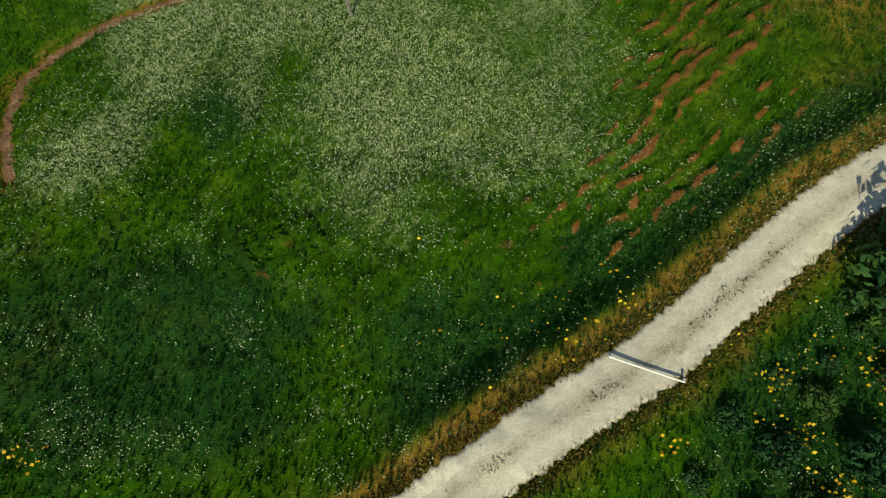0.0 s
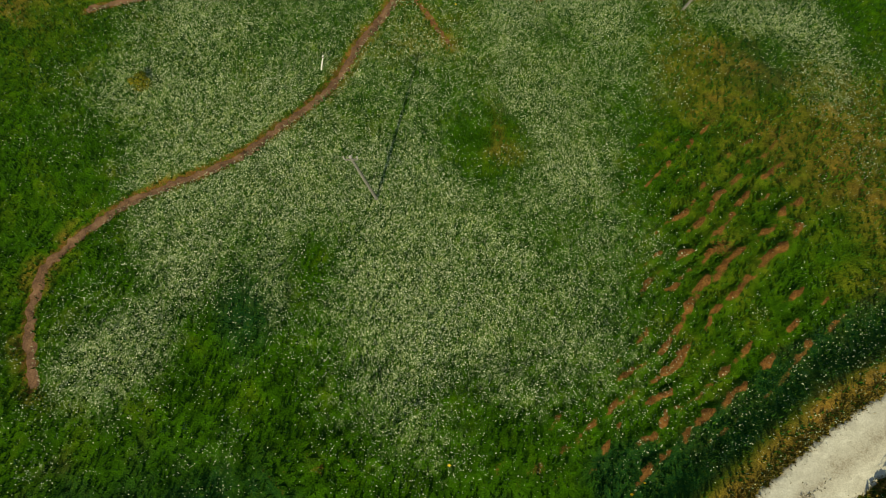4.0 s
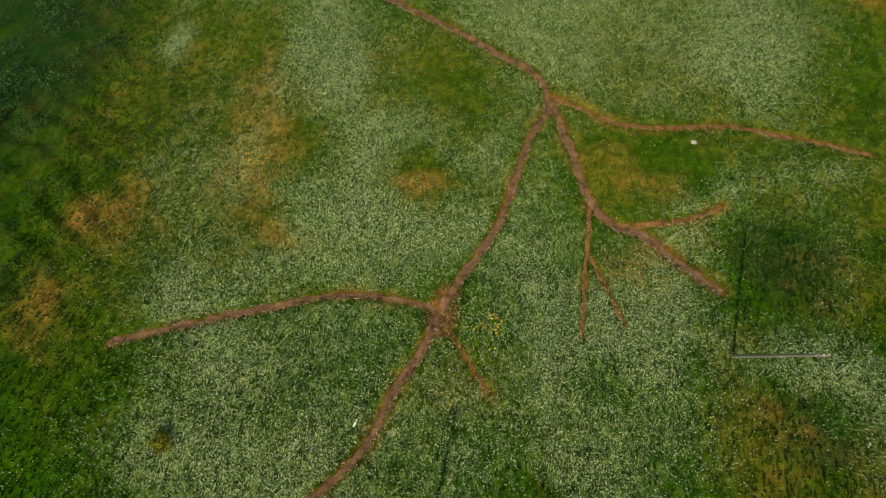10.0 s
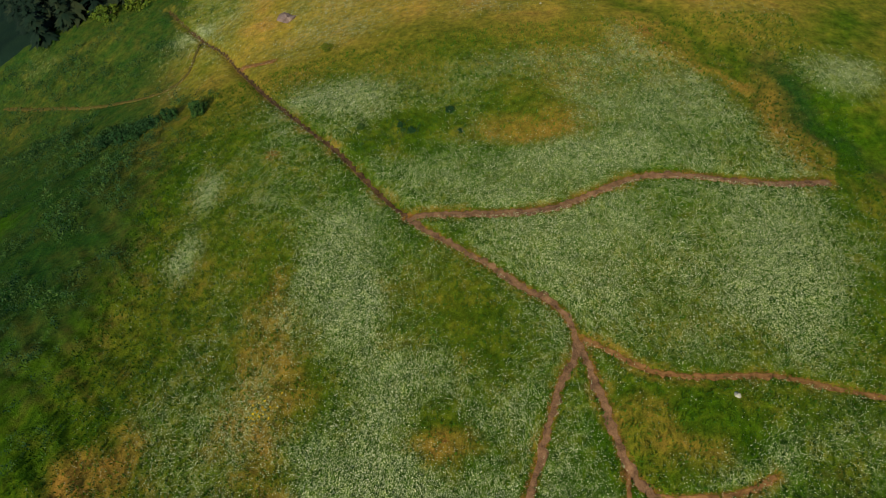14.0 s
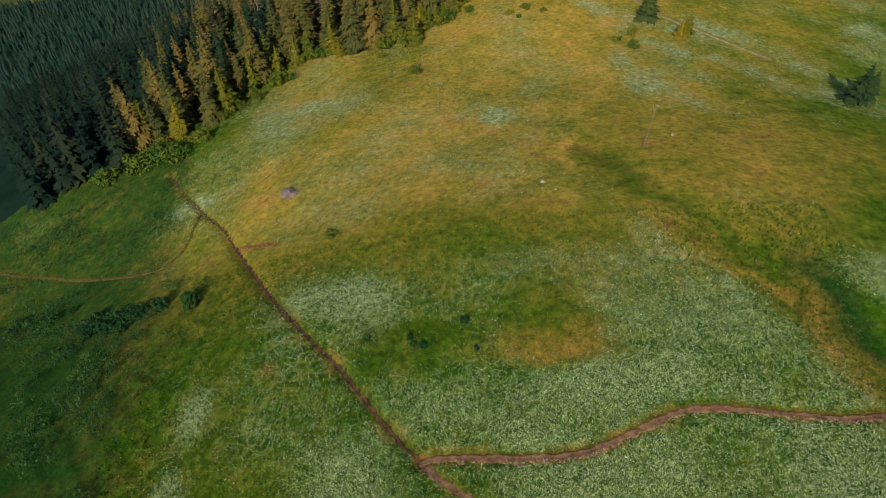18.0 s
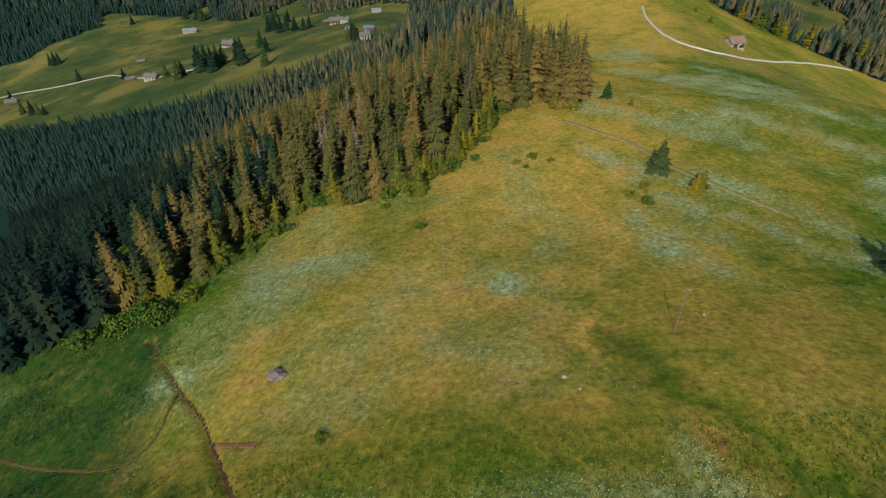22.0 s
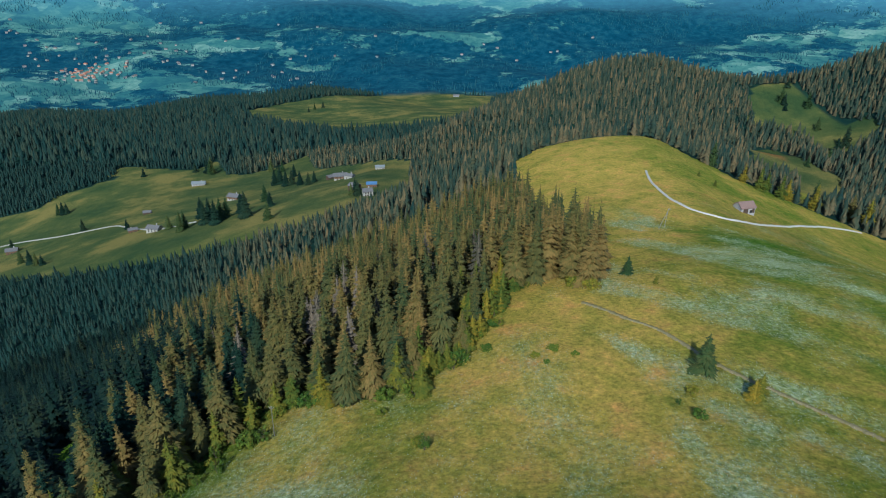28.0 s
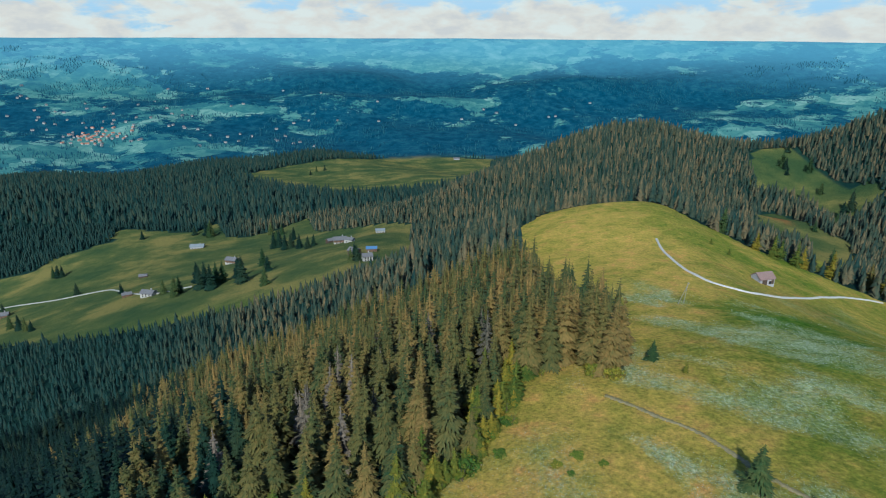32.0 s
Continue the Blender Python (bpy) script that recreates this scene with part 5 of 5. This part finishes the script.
def herb_share(x, y):
    v = spots(x, y, [(25, 2, 13, 7, .9), (33, 9, 8, 6, .8), (-14, 104, 4, 2, .9), (-45, 112, 8, 5, .8), (-60, 118, 12, 5, .8), (-70, 128, 9, 5, .8), (-36, 75, 3, 14, .6), (-14, 104, 5, 2, .9), (-9, 112, 5, 1.6, .7), (-42, 58, 4, 9, .6), (-28, 4, 7, 5, .5), (-33, 47, 2, 3, .6), (-46, 125, 8, 4, .6), (-52, 95, 16, 28, .5), (-85, 148, 30, 14, .35), (-62, 146, 5, 4, .8), (-84, 153, 10, 4, .8), (-55, 120, 7, 3, 1), (-63, 117, 6, 3, 1), (-62, 126, 5, 3, .9), (-80, 127, 8, 3, .8), (-34, 76, 3, 7, .7), (-44, 65, 5, 5, .8), (-45, 92, 6, 5, .6), (25, 57, 7, 6, .4), (-26, 8, 9, 6, .6), (-14, 10, 10, 4, .4)])
    v = np.maximum(v, 0.5 * bank(x, y)[1])
    return v * smooth_step(0.42, 0.62, vnoise(x, y, 3.2, 6, 2))


hx, hy = scatter(90000, -110, 42, -8, 160, herb_share)
ok = off_paths(hx, hy, 0.5)
hx, hy = hx[ok], hy[ok]
leafv, leaff = bush_arrays(np.random.RandomState(77), 0.45, 0.85, 4, 6)
n = len(hx)
stuff("tall_herbs", "rank tall herbs and nettles on the bank", "herbs", many((hx, hy, np.zeros(n, int)), [(leafv, leaff)], (0.6 + 0.9 * rs.rand(n)) * (1 + 1.5 * smooth_step(-38, -50, hx)), rs.rand(n), land(hx, hy)), M_HERB)

# wooden poles of the line across the ridge
def line_pole(x, y, top, label, strut=False, wood=None, r=0.12):
    z = at(x, y)
    wood = wood or M_POLE
    t = thing("utility_pole", x, y, z, label, "pole", "poles of the overhead line")
    top = Vector(top)
    part("shaft", rod((0, 0, -0.6), top, r, 0.7 * r, 10), wood, t)
    arm = Matrix.Translation(top + Vector((0, 0, -0.35)))
    part("crossarm", box(0.7, 0.09, 0.09, arm, 0.015), wood, t)
    for k in (-0.38, 0.38):
        bm = rod(top + Vector((k, 0, -0.3)), top + Vector((k, 0, -0.05)), 0.045, 0.035, 8)
        rod(top + Vector((k, 0, -0.05)), top + Vector((k, 0, 0.05)), 0.05, 0.025, 8, bm)
        part("insulator", bm, M_GREYWALL, t, "grey insulator")
    part("cap", rod(top - Vector((0, 0, 0.02)), top + Vector((0, 0, 0.08)), 0.10, 0.05, 10), M_GREYWALL, t, "pale weathered cap")
    if strut:
        part("strut", rod((2.6, 1.5, at(x + 2.6, y + 1.5) - z - 0.3), top * 0.9, 0.12, 0.09, 8), M_POLE, t)
    return t


line_pole(18.4, 50.9, (0.45, -3.1, 11.0), "leaning grey wooden utility pole with a short crossarm")
line_pole(-6.65, 33.4, (-0.35, -2.4, 10.8), "leaning grey wooden utility pole in the blossom")
line_pole(-9.0, 163.5, (0.1, 0.1, 6.4), "thin grey wooden utility pole on the ridge", wood=M_OLDPOLE, r=0.075)
line_pole(-42.3, 196.2, (0.2, -0.2, 7.0), "thin grey wooden utility pole at the forest edge", wood=M_OLDPOLE, r=0.085)
line_pole(21.8, 141.7, (0.2, 0.2, 7.2), "grey wooden utility pole with a short crossarm on the brow", wood=M_OLDPOLE, r=0.08)
line_pole(67.6, 315.8, (2.6, -0.5, 8.0), "pale wooden utility pole with a strut on the slope", True)


# stake in the grass
stake = thing("stake", -11.7, 45.2, at(-11.7, 45.2), "short pale wooden stake leaning in the grass", "stake")
part("shaft", rod((0, 0, -0.3), (0.5, 0.25, 1.6), 0.06, 0.05, 8), M_WHITE, stake)
part("band", rod((0.42, 0.21, 1.35), (0.45, 0.225, 1.44), 0.07, 0.07, 8), M_DARKWOOD, stake)


# barrier across the farm road
gx0, gy0, gx1, gy1 = 9.3, 7.05, 13.0, 5.6
gate = thing("barrier_gate", gx0, gy0, at(gx0, gy0), "closed white-painted pole barrier across the gravel road", "gate")
d = Vector((gx1 - gx0, gy1 - gy0, at(gx1, gy1) - at(gx0, gy0)))
up = Vector((0, 0, 0.36))
part("bar", rod(-0.03 * d + up, 1.02 * d + up, 0.07, 0.055, 10), M_WHITE, gate)
for f in (0.0, 1.0):
    post = part("post", box(0.13, 0.13, 0.75, Matrix.Translation(d * f + Vector((0, 0.1, 0.15))), 0.02), M_GREYWALL, gate)
    part("post_cap", box(0.16, 0.16, 0.04, Matrix.Translation(d * f + Vector((0, 0.1, 0.54))), 0.01), M_GREYWALL, post)


# wire fence on the lower side of the road
side = ROAD_LINE + np.array((0.56, -0.83)) * 2.75
fence = thing("wire_fence", side[0][0], side[0][1], at(*side[0]), "wire fence on dark wooden posts beside the road", "fence")
tops = []
for x, y in side[2:52:5]:
    o = Vector((x, y, at(x, y))) - fence.matrix_basis.translation
    part("post", rod(o + Vector((0, 0, -0.3)), o + Vector((0.04 * rs.randn(), 0.04 * rs.randn(), 1.15)), 0.06, 0.05, 7), M_DARKWOOD, fence)
    tops.append(o)
for lift in (0.55, 0.95):
    bm = bmesh.new()
    for a, b in zip(tops, tops[1:]):
        rod(a + Vector((0, 0, lift)), b + Vector((0, 0, lift)), 0.012, 0.012, 4, bm)
    part("wire", bm, M_GREYWALL, fence, "thin grey wire")


# stones
def stone(x, y, r, label, mat=None, seed=0):
    q = np.random.RandomState(seed)
    bm = bmesh.new()
    bmesh.ops.create_icosphere(bm, subdivisions=2, radius=r)
    for v in bm.verts:
        k = 0.75 + 0.5 * noise.noise(v.co / r * 1.3 + Vector((seed * 3.1, 0, 0)))
        v.co = Vector((v.co.x * k * 1.2, v.co.y * k, v.co.z * k * 0.7))
    me = bpy.data.meshes.new("stone")
    bm.to_mesh(me)
    bm.free()
    me.materials.append(mat or M_STONE)
    ob = tagged(new("stone", me), label, "stone")
    ob.matrix_basis = pose(x, y, at(x, y) + 0.25 * r, 0, 0, q.rand() * 360)
    return ob


stone(18.7, 71.4, 0.32, "pale limestone lump in the grass", seed=1)
stone(5.6, 133.0, 0.3, "pale limestone lump on the brow", seed=2)
stone(7.0, 130.5, 0.2, "small pale stone on the brow", seed=3)
stone(-3.0, 136.0, 0.18, "small pale stone on the brow", seed=4)
stone(27.5, 146.0, 0.25, "small pale stone on the brow", seed=5)
for k in range(14):
    i = int(rs.rand() * 45) + 4
    x, y = ROAD_LINE[i] + rs.randn(2) * 0.35
    stone(x, y, 0.05 + 0.06 * rs.rand(), "small dark stone on the gravel road", M_EARTH, 20 + k)
heap = stone(-33.2, 142.4, 1.5, "low mauve-grey heap of old brushwood in the dry grass", M_HEATHER, 9)
heap.name = "brushwood_heap"
tagged(heap, category="heap")


# gravel road: strip of grass, stones and earth down the middle
mx = rs.rand(2600) * (len(ROAD_LINE) - 2)
mi = mx.astype(int)
mp = ROAD_LINE[mi] + (ROAD_LINE[mi + 1] - ROAD_LINE[mi]) * (mx - mi)[:, None]
off = rs.randn(2600) * 0.22
mp = mp + np.stack([-0.56 * off, 0.83 * off], 1)
ok = vnoise(mp[:, 0], mp[:, 1], 2.2, 3, 2) > 0.52
mp = mp[ok]
v, f, t = tufts(mp[:, 0], mp[:, 1], 0.14, 0.05, 2, 0.55 + 0.0 * mp[:, 0])
v[:, 2] += 0.12
stuff("road_weeds", "weeds and dark grit along the middle of the gravel road", "weeds", (v, f, t), M_GRASSY)
ex = np.repeat(np.arange(len(ROAD_LINE)), 120)
sgn = np.where(rs.rand(len(ex)) < 0.5, -1, 1)
off = sgn * (1.72 + 0.32 * rs.rand(len(ex)) ** 1.5 * 2)
ep = ROAD_LINE[ex] + np.stack([-0.56 * off, 0.83 * off], 1) + rs.randn(len(ex), 2) * 0.2
stuff("verge_grass", "dry tawny grass along both edges of the road", "grass", tufts(ep[:, 0], ep[:, 1], 0.22, 0.045, 2, rs.rand(len(off))), M_TAWNY)


# farm buildings
def house(x, y, turn, w, d, h, pitch, wall, roof, label, name="farmhouse", cat="house", windows=3, lower=None, chimney=True, sink=0.0):
    t = thing(name, x, y, at(x, y) - sink, label, cat, turn=turn)
    part("wall", box(w, d, h + 4, Matrix.Translation((0, 0, h / 2 - 2))), wall, t)
    if lower:
        part("base_wall", box(w + 0.25, d + 0.25, h * 0.42 + 4, Matrix.Translation((0, 0, h * 0.21 - 2))), lower, t)
    rise = d / 2 * math.tan(radians(pitch))
    bm = bmesh.new()
    a = [bm.verts.new(p) for p in ((-w / 2, -d / 2, h), (-w / 2, d / 2, h), (-w / 2, 0, h + rise))]
    b = [bm.verts.new(p) for p in ((w / 2, -d / 2, h), (w / 2, d / 2, h), (w / 2, 0, h + rise))]
    bm.faces.new(a), bm.faces.new(b[::-1])
    bm.faces.new((a[0], a[2], b[2], b[0])), bm.faces.new((a[1], b[1], b[2], a[2])), bm.faces.new((a[0], b[0], b[1], a[1]))
    part("gable", bm, wall, t)
    run, over = d / 2 / math.cos(radians(pitch)), 0.09 * d
    for s in (-1, 1):
        m = Matrix.Translation((0, 0, h + rise + 0.12)) @ Euler((-s * radians(pitch), 0, 0)).to_matrix().to_4x4() @ Matrix.Translation((0, s * (run + over) / 2, 0))
        roof_part = part("roof", box(w * 1.12, run + over, 0.28, m, 0.05), roof, t)
        for k in range(5):
            mm = m @ Matrix.Translation((0, s * (run + over) * (k / 5 - 0.42), 0.17))
            part("roof_course", box(w * 1.12, 0.14, 0.08, mm), roof, roof_part)
    if chimney:
        ch = part("chimney", box(0.9, 0.9, 2.2, Matrix.Translation((w * 0.2, d * 0.12, h + rise + 0.2)), 0.05), M_WALL, t)
        part("chimney_cap", box(1.15, 1.15, 0.15, Matrix.Translation((w * 0.2, d * 0.12, h + rise + 1.4))), M_STONE, ch)
    for s in (-1, 1):
        for k in range(windows):
            for row in range(2 if h > 4.5 else 1):
                px, pz = (k - (windows - 1) / 2) * w / (windows + 0.6), h * (0.3 + 0.42 * row)
                wm = Matrix.Translation((px, s * (d / 2 + 0.05), pz))
                win = part("window", box(1.3, 0.16, 1.5, wm, 0.02), M_BROWNWOOD, t)
                part("pane", box(1.05, 0.2, 1.22, wm), M_PANE, win)
    part("door", box(1.3, 0.18, 2.1, Matrix.Translation((w * 0.36, -d / 2 - 0.06, 1.05)), 0.02), M_DARKWOOD, t)
    return t


barn = house(130.4, 380.5, 14, 7.4, 6.0, 2.6, 35, M_GREYWALL, M_ROOF_RED, "grey boarded alpine barn with a faded reddish roof on the knoll", "barn", "barn", 2, None, False)
part("barn_door", box(2.4, 0.2, 2.4, Matrix.Translation((-1.6, -3.28, 1.2)), 0.02), M_DARKWOOD, barn)
house(-328.7, 737.7, -12, 14, 10, 4.6, 26, M_WALL, M_ROOF_GREY, "white-walled farmhouse with a broad grey roof in the valley", lower=M_WALL)
house(-368.4, 766.6, 30, 10, 7, 3.4, 26, M_BROWNWOOD, M_ROOF_GREY, "small brown timber shed beside the valley farmhouse", "shed", "shed", 2, None, False)
house(-409.4, 1072.6, 8, 20, 12, 4.0, 24, M_GREYWALL, M_ROOF_PALE, "long grey farm building with a pale sheet roof", "farm_building", "barn", 4)
house(-283.8, 873.7, -18, 15, 11, 5.6, 26, M_BROWNWOOD, M_ROOF_GREY, "large brown timber farmhouse with a grey roof", lower=M_WALL)
house(-138.4, 840.3, 12, 15, 11, 5.4, 26, M_BROWNWOOD, M_ROOF_GREY, "brown timber farmhouse with a grey roof on the pasture", lower=M_WALL)
house(-158.5, 884.8, 40, 10, 8, 4.0, 26, M_DARKWOOD, M_ROOF_GREY, "dark timber shed beside the pasture farmhouse", "shed", "shed", 2, None, False)
house(-122.5, 812.2, -20, 10, 8, 4.0, 26, M_WALL, M_ROOF_GREY, "small white farm annex with a grey roof", "farm_annex", "house", 2)
house(-83.1, 662.9, 20, 9, 8, 5.0, 28, M_WALL, M_ROOF_GREY, "white-walled farmhouse with a grey roof among spruces", lower=M_WALL)
house(-98.9, 690.2, -30, 10, 8, 5.0, 28, M_DARKWOOD, M_ROOF_GREY, "dark timber barn beside the white farmhouse", "barn", "barn", 2, None, False)
house(-84.1, 707.4, 5, 10, 7, 3.6, 24, M_BROWNWOOD, M_ROOF_BLUE, "timber shed with a blue sheet roof", "shed", "shed", 2, None, False)
house(-92.3, 867.7, 10, 11, 8, 3.6, 24, M_WALL, M_ROOF_PALE, "white barn with a pale roof at the wood's edge", "barn", "barn", 3, None, False)
house(-411.6, 892.6, 15, 10, 7, 2.8, 28, M_DARKWOOD, M_ROOF_GREY, "dark weathered hay hut on the pasture", "hay_hut", "hut", 1, None, False)
house(-561.2, 827.4, 22, 13, 10, 4.2, 26, M_BROWNWOOD, M_ROOF_GREY, "brown timber farmhouse with a grey roof by the lane")
house(-575.8, 802.8, -10, 14, 10, 4.2, 26, M_BROWNWOOD, M_ROOF_GREY, "brown timber barn with a grey roof by the lane", "barn", "barn", 2, None, False)
house(35.0, 2586.3, 5, 22, 14, 6, 24, M_GREYWALL, M_ROOF_GREY, "pale farm building on the far pasture", "farm_building", "barn", 3, None, False)


# village roofs in the far valley
def cottage(w, d, h, roof, wall, label):
    t = thing("village_house", 0, 0, 0, label, "house")
    part("wall", box(w, d, h, Matrix.Translation((0, 0, h / 2 - 1))), wall, t)
    bm = bmesh.new()
    a = [bm.verts.new(p) for p in ((-w / 2 - .6, -d / 2 - .8, h - 1), (-w / 2 - .6, d / 2 + .8, h - 1), (-w / 2 - .6, 0, h - 1 + d * 0.42))]
    b = [bm.verts.new((v.co.x + w + 1.2, v.co.y, v.co.z)) for v in a]
    bm.faces.new(a), bm.faces.new(b[::-1])
    bm.faces.new((a[0], a[2], b[2], b[0])), bm.faces.new((a[1], b[1], b[2], a[2])), bm.faces.new((a[0], b[0], b[1], a[1]))
    part("roof", bm, roof, t)
    return t


models = [cottage(12, 9, 7, M_ROOF_ORANGE, M_WALL, "white village house with an orange tiled roof"), cottage(15, 10, 6, M_ROOF_ORANGE, M_WALL, "long white village house with an orange tiled roof"),
          cottage(11, 8, 6, M_ROOF_GREY, M_WALL, "white house with a grey roof in the valley"), cottage(13, 9, 5, M_ROOF_GREY, M_WALL, "white farm with a pale roof in the valley")]
for k in range(46):
    x, y = -1524 + 62 * rs.randn(), 2830 + 55 * rs.randn()
    tagged(copy_thing(models[int(rs.rand() * 2.4)], pose(x, y, at(x, y), 0, 0, rs.rand() * 180)), group="houses of the village")
for k in range(96):
    x, y = (-1300 + 420 * rs.randn(), 2760 + 300 * rs.rand()) if k < 40 else (-2000 + 650 * rs.randn(), 3000 + 330 * rs.rand()) if k < 74 else (-600 + 900 * rs.randn(), 3250 + 600 * rs.rand())
    tagged(copy_thing(models[2 + int(rs.rand() * 2)], pose(x, y, at(x, y), 0, 0, rs.rand() * 180)), group="scattered valley houses")
for t in models:
    drop_thing(t)


# bank of cumulus over the horizon
def cloud_material():
    m = bpy.data.materials.new("cumulus")
    m.use_nodes = True
    nt = m.node_tree
    nt.nodes.remove(nt.nodes["Principled BSDF"])
    co = nt.nodes.new("ShaderNodeTexCoord").outputs["Object"]
    sep = nt.nodes.new("ShaderNodeSeparateXYZ")
    nt.links.new(co, sep.inputs[0])
    mp = nt.nodes.new("ShaderNodeMapping")
    mp.inputs["Scale"].default_value = (1, 1, 2.4)
    nt.links.new(co, mp.inputs[0])
    puffs = noised(nt, 0.0022, 7, 0.58, mp.outputs[0], 0.3)
    tall = nt.nodes.new("ShaderNodeMapRange")
    tall.inputs[1].default_value, tall.inputs[2].default_value = 90, 300
    nt.links.new(sep.outputs[2], tall.inputs[0])
    f = mathed(nt, "ADD", puffs, mathed(nt, "MULTIPLY", tall.outputs[0], -0.26))
    edge = nt.nodes.new("ShaderNodeMapRange")
    edge.interpolation_type = "SMOOTHSTEP"
    edge.inputs[1].default_value, edge.inputs[2].default_value = 0.23, 0.38
    nt.links.new(f, edge.inputs[0])
    body = ramp(nt, noised(nt, 0.0045, 5, 0.55, mp.outputs[0], 0.1), [(0.34, (0.84, 0.73, 0.60)), (0.48, (0.97, 0.82, 0.63)), (0.62, (1.0, 0.91, 0.72))])
    air = nt.nodes.new("ShaderNodeValToRGB")
    low = nt.nodes.new("ShaderNodeMapRange")
    low.inputs[1].default_value, low.inputs[2].default_value = -20, 420
    nt.links.new(sep.outputs[2], low.inputs[0])
    nt.links.new(low.outputs[0], air.inputs[0])
    e = air.color_ramp.elements
    e[0].position, e[0].color = 0.0, (0.42, 0.68, 0.80, 1)
    e[1].position, e[1].color = 1.0, (0.74, 0.82, 0.83, 1)
    c = mixed(nt, edge.outputs[0], air.outputs[0], body)
    em = nt.nodes.new("ShaderNodeEmission")
    nt.links.new(c, em.inputs[0])
    em.inputs[1].default_value = 0.64
    nt.links.new(em.outputs[0], nt.nodes["Material Output"].inputs[0])
    return m


ang = np.linspace(radians(-62), radians(62), 60)
zz = np.linspace(-250, 1000, 12)
A, Z = np.meshgrid(ang, zz)
V = np.stack([4900 * np.sin(A), 60 + 4880 * np.cos(A), Z], -1).reshape(-1, 3)
i = np.arange(A.size).reshape(A.shape)
q4 = np.stack([i[:-1, :-1], i[:-1, 1:], i[1:, 1:], i[1:, :-1]], -1).reshape(-1, 4)
tagged(new("backdrop", tri_mesh("backdrop", V, q4, cloud_material(), True)), "pale blue sky with a bank of cream-white cumulus", "sky", kind="structure")
